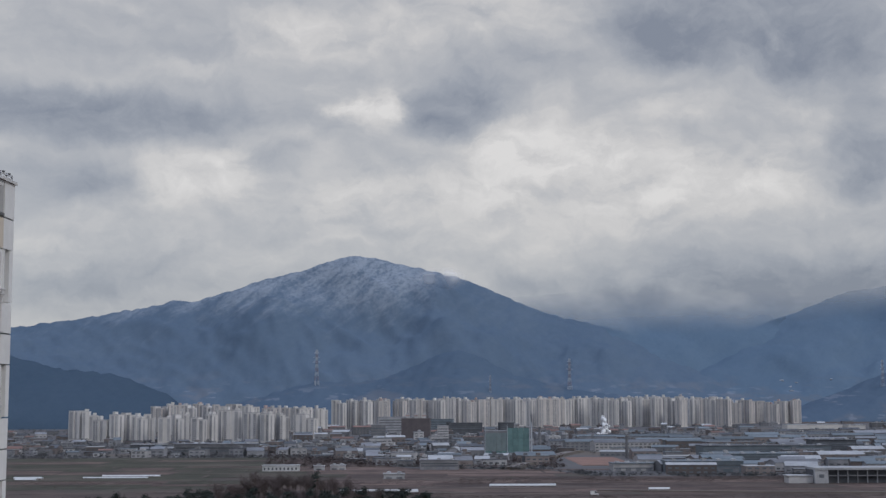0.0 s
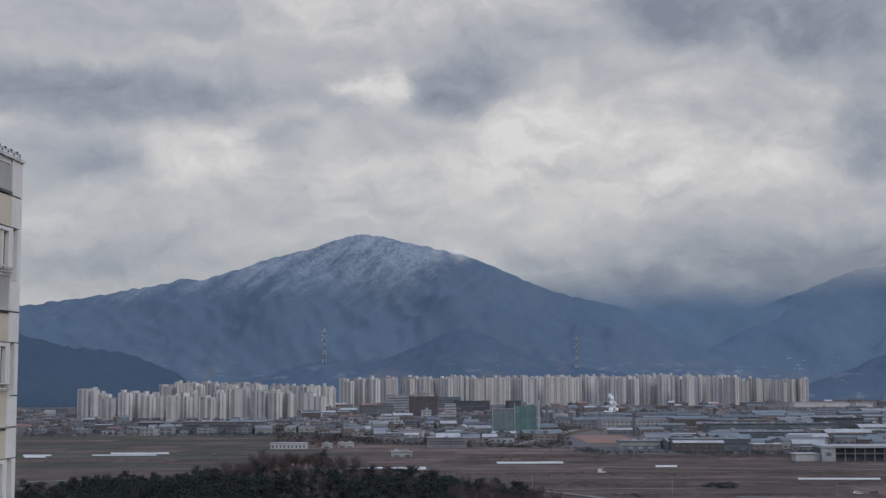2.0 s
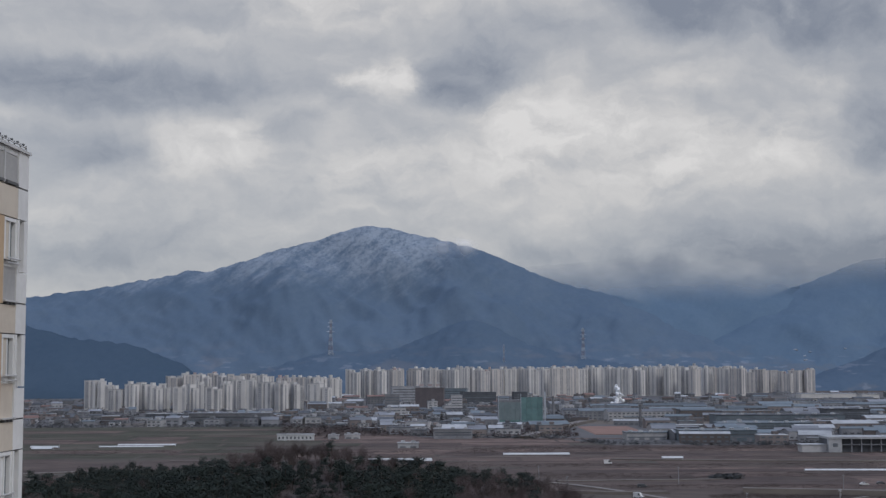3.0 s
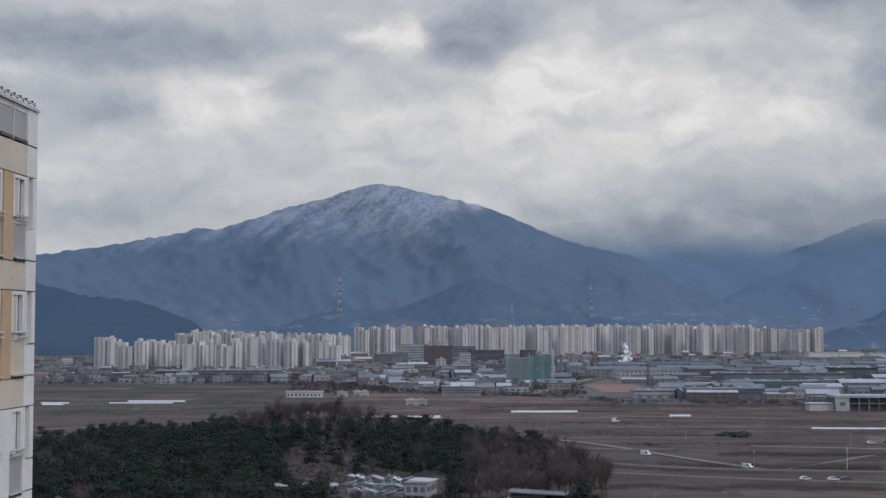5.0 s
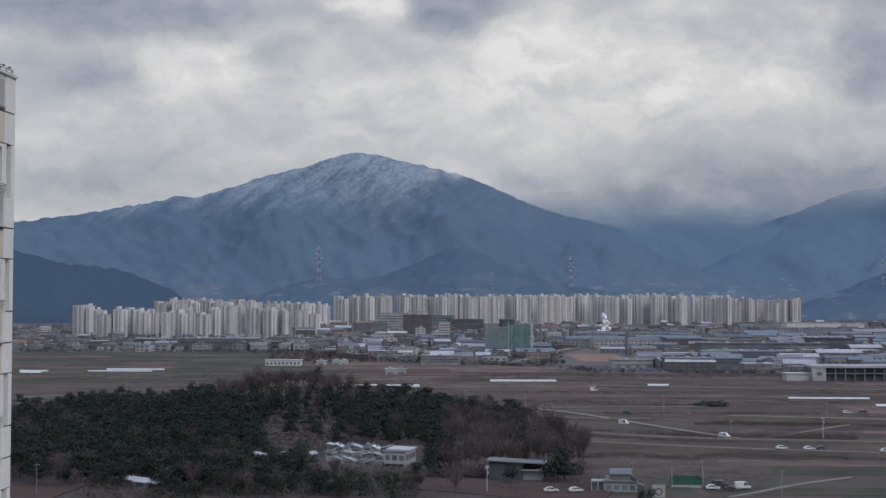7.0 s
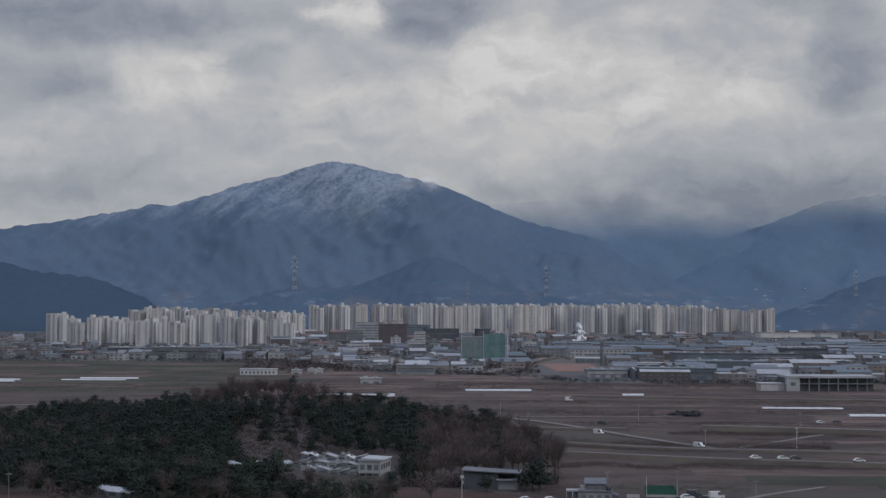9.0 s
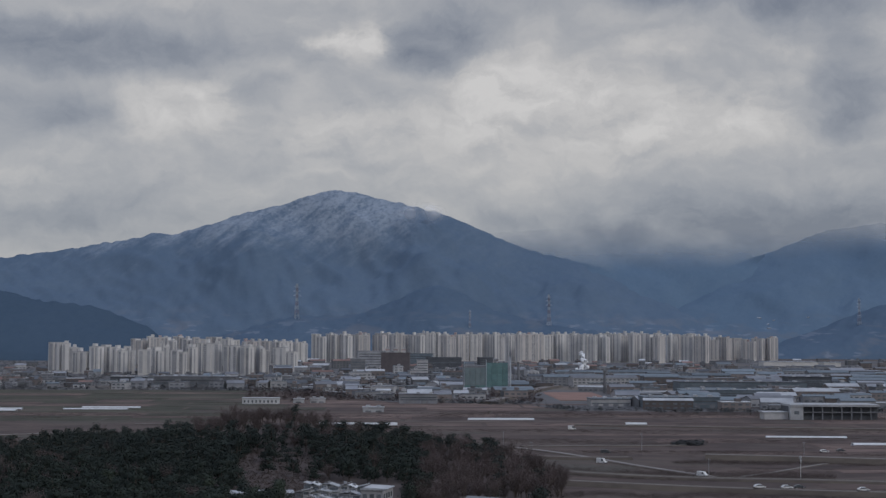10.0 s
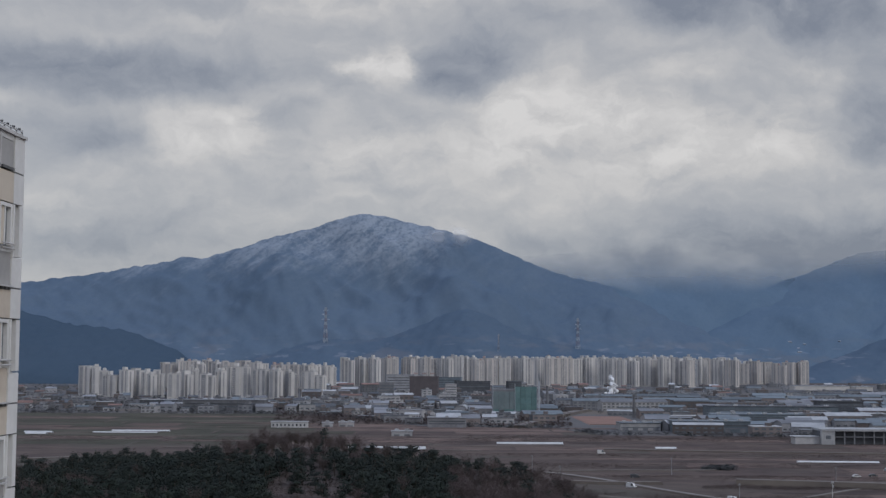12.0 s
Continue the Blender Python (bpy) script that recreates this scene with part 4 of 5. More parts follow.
# ---- the near apartment block ----
def build_near_block():
    """Local x runs along the seen face towards the eye, y outwards from it, z up; the far corner stands at the origin."""
    m = Matrix.Translation((-10.78, 35.0, 0)) @ Matrix(((-0.040, 1, 0, 0), (-1, -0.040, 0, 0), (0, 0, 1, 0), (0, 0, 0, 1)))
    t = thing("apartment_block", m, "white and ochre apartment block with balcony windows and rails", "apartment block")
    long, top = 20.0, 65.55
    part("body", Solid().box(0.02, long, -12.0, -0.16, 0, top), M_WALL, t)
    level = 63.80
    floor = 2.9
    for k in range(6):
        z = level - k * floor
        orange = k < 2
        lining, pier = (M_BEIGE, M_OCHRE) if orange else (M_WALL, M_WALL)
        # corner pier with a narrow slot window, in two panels with a dark joint between
        part("corner_pier", Solid().box(0.0, 0.26, -0.16, 0.0, z - 1.30, z), M_WALL, t)
        part("pier_panel", Solid().box(0.0, 0.72, -0.16, 0.0, z - 2.09, z - 1.34), M_WALL, t)
        part("spandrel_corner", Solid().box(0.0, 0.72, -0.16, 0.0, z - 2.87, z - 2.13), M_WALL, t)
        part("joint", Solid().box(0.0, 0.72, -0.16, -0.02, z - 2.13, z - 2.09), M_JOINT, t)
        slot = part("slot_window", Solid().box(0.26, 0.64, -0.15, -0.11, z - 1.30, z), M_PANEL, t)
        part("slot_glass", Solid().box(0.34, 0.56, -0.11, -0.09, z - 1.20, z - 0.1), M_GLASS, slot)
        part("mullion", Solid().box(0.64, 0.74, -0.16, 0.02, z - 1.34, z), M_WALL, t)
        x = 0.74
        for n in range(3):
            w = 0.84
            window = part("window", Solid().box(x, x + w, -0.15, -0.12, z - 1.05, z), M_GLASS, t)
            frame_solid = Solid().box(x, x + 0.09, -0.12, -0.02, z - 1.05, z).box(x + w - 0.09, x + w, -0.12, -0.02, z - 1.05, z)
            frame_solid.box(x + 0.09, x + w - 0.09, -0.12, -0.02, z - 0.09, z).box(x + w * 0.5 - 0.03, x + w * 0.5 + 0.04, -0.12, -0.04, z - 1.05, z - 0.09)
            part("window_frame", frame_solid, M_WALL, window)
            part("blind", Solid().box(x + w * 0.56, x + w - 0.09, -0.119, -0.06, z - 1.04, z - 0.1), lining, window)
            part("parapet_panel", Solid().box(x, x + w, -0.15, -0.03, z - 2.06, z - 1.22), M_PANEL if k != 1 else M_BEIGE, t)
            rail = part("rail", Solid().rod((x - 0.02, 0.07, z - 1.02), (x + w + 0.02, 0.07, z - 1.02), 0.025, None, 6).rod((x - 0.02, 0.07, z - 1.14), (x + w + 0.02, 0.07, z - 1.14), 0.02, None, 6), M_METAL, t)
            for j in range(4):
                part("rail_bracket", Solid().rod((x + 0.08 + j * 0.22, 0.07, z - 1.15), (x + 0.08 + j * 0.22, -0.12, z - 1.15), 0.014, None, 4), M_METAL, rail)
            part("ledge", Solid().box(x - 0.03, x + w + 0.03, -0.15, 0.06, z - 2.10, z - 2.06), M_METAL, t)
            for j in range(3):
                part("drip_bracket", Solid().box(x + 0.15 + j * 0.24, x + 0.21 + j * 0.24, -0.14, 0.05, z - 2.17, z - 2.10), M_DARKMETAL, t)
            part("spandrel", Solid().box(x - 0.02, x + w + 0.76, -0.16, -0.01, z - 2.87, z - 2.175), lining, t)
            part("pillar", Solid().box(x + w, x + w + 0.10, -0.16, -0.02, z - 2.15, z), lining, t)
            part("pillar", Solid().box(x + w + 0.10, x + w + 0.72, -0.16, 0.01, z - 2.15, z), pier, t)
            x += w + 0.76
        part("floor_joint", Solid().box(0.0, long, -0.16, -0.03, z - 2.90, z - 2.87), M_JOINT, t)
    # roof storey
    z = level
    part("frieze", Solid().box(0.72, long, -0.16, -0.01, z + 0.03, z + 0.80), M_BEIGE, t)
    part("corner_frieze", Solid().box(0.0, 0.72, -0.16, 0.0, z + 0.03, z + 0.80), M_WALL, t)
    part("joint", Solid().box(0.0, 0.72, -0.16, -0.02, z + 0.80, z + 0.84), M_JOINT, t)
    part("corner_head", Solid().box(0.0, 0.72, -0.16, 0.0, z + 0.84, top), M_WALL, t)
    x = 0.74
    for n in range(6):
        part("louvre", Solid().box(x, x + 0.92, -0.15, -0.03, z + 0.92, top - 0.16), M_PANEL, t)
        part("louvre_sill", Solid().box(x + 0.05, x + 0.85, -0.15, 0.03, z + 0.84, z + 0.91), M_DARKMETAL, t)
        part("louvre_head", Solid().box(x, x + 0.92, -0.15, -0.02, top - 0.15, top), M_METAL, t)
        part("louvre_post", Solid().box(x + 0.92, x + 1.0, -0.16, 0.0, z + 0.84, top), M_METAL, t)
        x += 1.0
    part("coping", Solid().box(-0.04, long, -0.30, 0.05, top, top + 0.07), M_METAL, t)
    guard = part("roof_rail", Solid().rod((0.1, -0.05, top + 0.19), (long, -0.05, top + 0.19), 0.022, None, 6).rod((0.1, -0.05, top + 0.12), (long, -0.05, top + 0.12), 0.018, None, 6), M_METAL, t)
    for j in range(16):
        x = 0.12 + j * 0.42
        part("rail_post", Solid().rod((x, -0.05, top + 0.07), (x, -0.05, top + 0.23), 0.02, None, 5), M_DARKMETAL, guard)
        part("rail_lamp", Solid().box(x + 0.18, x + 0.24, -0.08, -0.02, top + 0.21, top + 0.26), M_DARKMETAL, guard)


build_near_block()


# ---- farm buildings and clutter on the plain ----
def build_villa(m):
    """Three stepped rows of white units under pale slanting roofs, and an end wing."""
    rnd = random.Random(5)
    t = thing("villa_terrace", m, "white terrace of stepped units with pale slanting roofs", "terrace")
    for row, (x0, x1, y0, y1, top) in enumerate(((-10, 9, 0, 4, 2.4), (-17, 9, 4, 8.5, 4.3), (-15, 9, 8.5, 13.5, 6.2))):
        x = x0
        while x < x1 - 1.5:
            wide = min(rnd.uniform(2.8, 4.6), x1 - x)
            high = top + rnd.uniform(-0.5, 0.4)
            unit = part("unit", Solid().box(x + 0.15, x + wide - 0.15, y0, y1, -1.5, high - 0.5), rnd.choice((M_WHITEBOX, M_STONE, M_WHITEBOX)), t)
            tilt = rnd.choice((-0.5, 0.3, 0.6))
            part("unit_roof", Solid().prism([(x, high + tilt), (x + wide - 0.25, high - tilt), (x + wide - 0.25, high - tilt + 0.2), (x, high + tilt + 0.2)], y0 - 0.5, y1 - 0.9), M_WHITEROOF if rnd.random() < 0.75 else M_VINYL, unit)
            part("unit_window", Solid().box(x + 0.5, x + wide - 0.7, y0 - 0.08, y0 + 0.05, high - 1.7, high - 0.75), M_GLASS, unit)
            if rnd.random() < 0.5:
                part("roof_box", Solid().box(x + 0.8, x + 1.7, y0 + 1.6, y0 + 2.6, high - 0.3, high + 0.9), rnd.choice((M_STRIP, M_STONE)), unit)
            x += wide
    wing = part("end_wing", Solid().box(9.2, 17, -1, 13, -1.5, 5.6), M_WHITEBOX, t)
    part("wing_roof", Solid().prism([(8.8, 5.7), (17.5, 5.6), (17.5, 5.9), (8.8, 6.2)], 3.0, 13.5), M_WHITEROOF, wing)
    part("terrace_roof", Solid().box(9.0, 17.2, -1.3, 2.9, 5.6, 5.75), M_STONE, wing)
    part("terrace_wall", Solid().box(9.0, 17.2, -1.4, -1.2, 5.75, 6.3), M_WHITEROOF, wing)
    for j in range(4):
        part("window", Solid().box(16.98, 17.06, 0.2 + j * 3.2, 2.2 + j * 3.2, 2.6, 4.4), M_GLASS, wing)
        part("window", Solid().box(16.98, 17.06, 0.4 + j * 3.2, 1.8 + j * 3.2, -0.6, 1.2), M_GLASS, wing)
    for j in range(3):
        part("window", Solid().box(9.8 + j * 2.5, 11.4 + j * 2.5, -1.06, -0.98, 2.6, 4.4), M_GLASS, wing)
        part("window", Solid().box(9.8 + j * 2.5, 11.4 + j * 2.5, -1.06, -0.98, -0.6, 1.2), M_GLASS, wing)
    part("balcony", Solid().box(9.4, 16.6, -2.0, -1.0, 1.6, 1.8).box(9.4, 16.6, -2.0, -1.9, 1.8, 2.5), M_WHITEBOX, wing)


build_villa(pose(-26, 482, hill_height(-26, 482) - 0.6, 0, 0, -14))


def build_barn(m):
    t = thing("barn", m, "dark open-sided barn with a pale grey sheet roof", "barn")
    part("back_wall", Solid().box(-9, 9, 8, 8.3, 0, 6.2), M_DARKROOF, t)
    part("side_wall", Solid().box(-9, -8.7, 0, 8, 0, 5.8), M_DARKROOF, t)
    part("front_screen", Solid().box(-8.7, 2, 0, 0.2, 0, 5.6), M_DARKROOF, t)
    part("office_wall", Solid().box(2, 8.6, 0.6, 6, 0, 3.4), M_STONE, t)
    part("canopy", Solid().box(1.8, 9, -0.8, 0.6, 3.4, 3.65), M_WHITEROOF, t)
    part("roof", Solid().prism([(-9.6, 6.2), (9.6, 5.5), (9.6, 5.8), (-9.6, 6.55)], -1.0, 9), M_GREYROOF, t)
    for x in (-8.6, -3, 2.2, 8.6):
        part("post", Solid().box(x - 0.12, x + 0.12, -0.3, -0.06, 0, 5.8), M_DARKMETAL, t)


build_barn(pose(27, 446, 0, 0, 0, -8))


def build_farmhouse(m):
    t = thing("farmhouse", m, "grey two-storey farmhouse with a glazed porch", "house")
    part("wall", Solid().box(-3, 7, 0, 8, 0, 3.2), M_STONE, t)
    part("upper_wall", Solid().box(-1, 5, 2, 8, 3.2, 5.2), M_STONE, t)
    part("roof", Solid().gable(-1, 5, 2, 8, 5.2, 6.6), M_GREYROOF, t)
    part("terrace_roof", Solid().box(-3.4, 7.4, -0.4, 2, 3.2, 3.5), M_STONE, t)
    for i in range(4):
        part("window", Solid().box(-2.4 + i * 2.4, -0.9 + i * 2.4, -0.07, 0.05, 0.8, 2.2), M_GLASS, t)
    porch = part("porch", Solid().box(-7, -3, 0.5, 5, 0, 0.5).box(-7, -3, 0.5, 5, 3.0, 3.4), M_WHITEBOX, t)
    for x in (-6.9, -5.0, -3.2):
        part("porch_post", Solid().box(x - 0.12, x + 0.12, 0.5, 0.75, 0.5, 3.0), M_WHITEBOX, porch)
    part("porch_glass", Solid().box(-6.7, -3.3, 0.9, 1.0, 0.5, 3.0), M_GLASS, porch)
    for x in (-2.6, -0.2, 2.2, 4.6, 6.8):
        part("terrace_post", Solid().box(x - 0.06, x + 0.06, -0.3, -0.18, 3.5, 4.5), M_DARKMETAL, t)
    part("terrace_rail", Solid().box(-2.7, 6.9, -0.30, -0.18, 4.5, 4.6), M_DARKMETAL, t)
    part("crate", Solid().box(5.4, 6.9, 0.2, 1.6, 3.5, 4.3), M_DARKROOF, t)
    part("store_box", Solid().box(-2.6, -1.3, 2.2, 4.4, 3.2, 4.6), M_WHITEBOX, t)
    part("lean_to", Solid().prism([(7.0, 0.0), (9.2, 0.0), (9.2, 2.0), (7.0, 2.6)], 0.5, 6.0), M_DARKROOF, t)
    part("water_tank", Solid().rod((6, 4, 3.2), (6, 4, 4.5), 0.9, 0.85, 12), M_DARKMETAL, t)


build_farmhouse(pose(55.5, 420, 0, 0, 0, -7))


def build_enclosure(m):
    t = thing("netted_enclosure", m, "green sheet-clad pen with pale low wall and poles", "pen")
    part("base_wall", Solid().box(-4.6, 4.6, 0, 0.3, 0, 0.9), M_WHITEBOX, t)
    part("sheet_front", Solid().box(-4.6, 4.6, 0.02, 0.12, 0.9, 2.8), M_GREENBOX, t)
    part("sheet_side", Solid().box(4.5, 4.6, 0.3, 6, 0, 2.8), M_GREENBOX, t)
    part("sheet_back", Solid().box(-4.6, 4.5, 5.9, 6, 0, 3.0), M_GREENBOX, t)
    for x in (-4.8, 4.8):
        part("pole", Solid().rod((x, -0.2, 0), (x, -0.2, 6.5), 0.09, 0.06, 6), M_METAL, t)


build_enclosure(pose(79.8, 430, 0, 0, 0, -3))


def build_board(m):
    t = thing("painted_board", m, "white board with a dark painted ring", "sign board")
    part("panel", Solid().box(-1.9, 1.9, 0, 0.3, 0.2, 4.0), M_WHITEBOX, t)
    ring = Solid()
    for k in range(20):
        a0, a1 = 2 * math.pi * k / 20, 2 * math.pi * (k + 1) / 20
        i = len(ring.v)
        for r in (0.75, 1.2):
            for a in (a0, a1):
                ring.v += [(r * math.cos(a), -0.03, 1.9 + r * math.sin(a)), (r * math.cos(a), 0.0, 1.9 + r * math.sin(a))]
        ring.f += [(i, i + 2, i + 6, i + 4), (i + 4, i + 6, i + 7, i + 5), (i, i + 1, i + 3, i + 2)]
    part("ring", ring, M_DARKMETAL, t)
    part("foot", Solid().box(-1.5, -1.2, 0.05, 0.5, -0.2, 0.2), M_DARKMETAL, t)
    part("foot", Solid().box(1.2, 1.5, 0.05, 0.5, -0.2, 0.2), M_DARKMETAL, t)


build_board(pose(67.2, 408, 0, 0, 0, 0))


def build_car(m, paint, word, tall):
    van = tall > 1.7
    t = thing("van" if van else "car", m, "%s parked %s on the farm lane" % (word, "van" if van else "car"), "van" if van else "car", "vehicles on the plain")
    length = 4.9 if van else 4.4
    h = length / 2
    if van:
        side = [(-h, 0.35), (h, 0.35), (h, 1.0), (h - 0.9, 1.15), (h - 1.5, tall), (-h, tall)]
        glass = [(h - 0.95, 1.2), (h - 1.5, tall - 0.12), (h - 2.3, tall - 0.12), (h - 2.3, 1.2)]
    else:
        side = [(-h, 0.35), (h, 0.35), (h, 0.75), (h - 1.0, 0.92), (h - 1.7, tall), (-h + 1.1, tall), (-h + 0.3, 0.95), (-h, 0.9)]
        glass = [(h - 1.1, 0.95), (h - 1.72, tall - 0.07), (-h + 1.15, tall - 0.07), (-h + 0.5, 0.98)]
    body = part("body", Solid().prism(side, -0.85, 0.85), paint, t)
    part("side_glass", Solid().prism(glass, -0.87, -0.851), M_GLASS, body)
    part("side_glass", Solid().prism(glass, 0.851, 0.87), M_GLASS, body)
    part("bumper", Solid().box(h - 0.02, h + 0.1, -0.8, 0.8, 0.35, 0.6), M_DARKMETAL, body)
    part("bumper", Solid().box(-h - 0.1, -h + 0.02, -0.8, 0.8, 0.35, 0.6), M_DARKMETAL, body)
    for x in (-h * 0.62, h * 0.62):
        for y in (-0.8, 0.8):
            tyre = part("wheel", Solid().wheel(x, y, 0.32, 0.32, 0.22), M_RUBBER, t)
            part("rim", Solid().wheel(x, y * 1.16, 0.32, 0.18, 0.06, 8), M_METAL, tyre)


for x, y, z, turn, paint, word, tall in ((88, 632, 0.8, -40, M_CARWHITE, "white", 2.4), (122.5, 575, 0.8, -50, M_CARWHITE, "white", 2.1), 
                                         (133, 522, 1.9, 5, M_CARWHITE, "white", 1.5), (143, 520, 1.9, 5, M_CARWHITE, "white", 1.5), (148, 521, 1.9, 5, M_CARDARK, "dark", 1.5),
                                         (101, 860, 0.4, 0, M_CARWHITE, "white", 2.6), (36, 418, 0.4, 5, M_CARWHITE, "white", 1.5), (43.5, 418, 0.4, 14, M_CARWHITE, "white", 1.5),
                                         (87, 426, 0.1, 4, M_CARWHITE, "white", 1.5), (92.3, 423, 0.1, -20, M_CARDARK, "dark", 1.5), (96.5, 427, 0.1, 8, M_CARWHITE, "white", 2.3),
                                         (90.5, 431, 0.1, 8, M_CARDARK, "dark", 2.2), (170, 513, 1.9, 0, M_CARWHITE, "white", 1.5), (212, 700, 0.4, 6, M_CARWHITE, "white", 1.5),
                                         (222, 705, 0.4, 6, M_CARDARK, "dark", 1.5), (98, 690, 0.4, 6, M_CARDARK, "dark", 2.0)):
    build_car(pose(x, y, z, 0, 0, turn), paint, word, tall)


def build_pole(m, tall, lamp):
    t = thing("utility_pole", m, "pale concrete utility pole with crossarms", "utility pole", "poles of the plain")
    part("shaft", Solid().rod((0, 0, -0.3), (0, 0, tall), 0.15, 0.09, 8), M_METAL if lamp else M_STONE, t)
    arm = part("crossarm", Solid().box(-0.9, 0.9, -0.06, 0.06, tall - 0.7, tall - 0.58), M_STONE, t)
    for x in (-0.8, -0.3, 0.3, 0.8):
        part("insulator", Solid().rod((x, 0, tall - 0.58), (x, 0, tall - 0.35), 0.06, 0.04, 6), M_WHITEBOX, arm)
    if lamp:
        part("transformer", Solid().rod((0.35, 0, tall - 2.2), (0.35, 0, tall - 1.3), 0.28, 0.28, 10), M_WHITEBOX, t)
        part("meter_box", Solid().box(-0.5, 0.5, -0.3, 0.3, tall - 0.3, tall + 0.4), M_WHITEBOX, t)


for x, y, tall, lamp in ((16.4, 418, 7.8, True), (-119, 412, 9.5, False), (63, 432, 8, False), (85.2, 433, 8.5, False), (104, 408, 8.5, False), (164, 575, 9, True), (56, 640, 8, False), (128, 588, 7, False),
                         (47, 700, 9, False), (120, 712, 9, False), (190, 660, 9, False), (215, 560, 9, False)):
    build_pole(pose(x, y, hill_height(x, y), 0, 0, 20), tall, lamp)


def build_greenhouse(m, wide, deep, tall):
    """A tunnel of white film over hoops, its length along x."""
    t = thing("greenhouse", m, "long white vinyl greenhouse tunnel on the fields", "greenhouse", "greenhouses on the plain")
    h = wide / 2
    s = Solid()
    n = 8
    for x in (-h, h):
        for k in range(n + 1):
            ang = math.pi * k / n
            s.v.append((x, deep / 2 - math.cos(ang) * deep / 2, max(0.0, math.sin(ang)) ** 0.75 * tall))
    s.f = [(k, n + 1 + k, n + 2 + k, k + 1) for k in range(n)] + [tuple(range(n, -1, -1)), tuple(range(n + 1, 2 * n + 2))]
    part("film", s, M_VINYL, t)
    part("skirt", Solid().box(-h, h, -0.15, -0.02, 0, tall * 0.28), M_DARKFIELD, t)
    part("end_frame", Solid().box(h, h + 0.15, deep * 0.3, deep * 0.7, 0, tall * 0.8), M_GREYROOF, t)
    part("end_frame", Solid().box(-h - 0.15, -h, deep * 0.3, deep * 0.7, 0, tall * 0.8), M_GREYROOF, t)
    return t


for x, y, wide, deep, tall, turn in ((62.5, 952, 46, 5, 1.9, 1), (-41, 904, 39, 5, 1.5, -1), (-246, 1072, 50, 4, 1.1, -1), (-238, 1092, 46, 4, 1.5, -1), (-308, 1046, 16, 5, 1.6, -2), (-312, 1066, 22, 5, 1.6, -2),
                                     (232, 800, 47, 4, 1.2, -3), (150, 911, 14, 4, 1.7, 0), (252, 745, 20, 5, 1.6, 0), (-13, 890, 8, 5, 2.5, 6)):
    build_greenhouse(pose(x, y, 0, 0, 0, turn), wide, deep, tall)


# ---- single buildings of the town ----
def build_school(m):
    t = thing("white_hall", m, "long white hall with a row of dark windows", "hall")
    part("wall", Solid().box(-15.5, 15.5, 0, 9, 0, 4.6), M_VINYL, t)
    part("roof", Solid().box(-16, 16, -0.5, 9.5, 4.6, 5.3), M_WHITEROOF, t)
    for i in range(9):
        part("window", Solid().box(-14.3 + i * 3.3, -12.9 + i * 3.3, -0.08, 0.05, 1.2, 3.2), M_STRIP, t)


build_school(pose(-128, 1167, 0, 0, 0, 2))


def build_slab(name, m, wide, deep, tall, wall, label, category, rows, dark=True):
    t = thing(name, m, label, category)
    h = wide / 2
    part("wall", Solid().box(-h, h, 0, deep, 0, tall), wall, t)
    part("parapet", Solid().box(-h - 0.3, h + 0.3, -0.3, deep + 0.3, tall, tall + 1), wall, t)
    for k in range(rows):
        z = 2 + k * (tall - 3) / rows
        part("window_band", Solid().box(-h * 0.92, h * 0.92, -0.1, 0.05, z, z + 1.3), M_STRIP, t)
    return t


block = build_slab("brown_block", pose(-24, 1983, 0, 0, 0, -4), 41, 22, 32, M_BROWN, "brown office block with pale roof boxes", "office block", 0)
for i in range(3):
    part("roof_box", Solid().box(-14 + i * 12, -9.5 + i * 12, 5, 11, 33, 41), M_WHITEBOX, block)
    part("roof_sign", Solid().box(-15 + i * 12, -8.5 + i * 12, 4.6, 5, 36, 38), M_SALMON, block)
build_slab("grey_annex", pose(-78, 1990, 0, 0, 0, 3), 21, 18, 23, M_STONE, "grey office block with window bands", "office block", 5)
build_slab("white_annex", pose(16, 2010, 0, 0, 0, 3), 16, 14, 21, M_WHITEBOX, "white office block with window bands", "office block", 5)
build_slab("tall_dark_block", pose(55, 2250, 0, 0, 0, 12), 56, 20, 21, M_DARKROOF, "dark glazed office block", "office block", 7)
build_slab("dark_block", pose(120, 2200, 0, 0, 0, 8), 22, 20, 22, M_DARKROOF, "dark tall office block", "office block", 7)
build_slab("dark_block", pose(-58, 2350, 0, 0, 0, 8), 70, 20, 30, M_STONE, "long grey block behind the offices", "office block", 6)
build_slab("dark_block", pose(5, 2330, 0, 0, 0, -8), 60, 20, 26, M_BLUEROOF, "long blue-grey block behind the offices", "office block", 6)


def build_arch_hall(m, wide, deep, tall, label):
    """A hall under one curved roof, its arch facing the fields."""
    t = thing("curved_roof_hall", m, label, "hall")
    h = wide / 2
    n = 12
    arch = [(-h + wide * k / n, tall * (0.45 + 0.55 * math.sin(math.pi * k / n))) for k in range(n + 1)]
    part("wall", Solid().prism([(-h + 0.3, 0), (h - 0.3, 0)] + [(x * 0.98, z - 0.4) for x, z in reversed(arch)], 0.4, deep - 0.4), M_STONE, t)
    part("roof", Solid().prism(arch + [(x, z + 0.7) for x, z in reversed(arch)], 0, deep), M_WHITEROOF, t)
    part("window_band", Solid().box(-h * 0.8, h * 0.8, 0.3, 0.42, 1.5, 3.2), M_STRIP, t)


build_arch_hall(pose(22, 1462, 0, 0, 0, -12), 17, 20, 9, "sports hall under a curved white roof")
build_arch_hall(pose(46, 1432, 0, 0, 0, 14), 18, 20, 9, "market hall under a curved white roof")


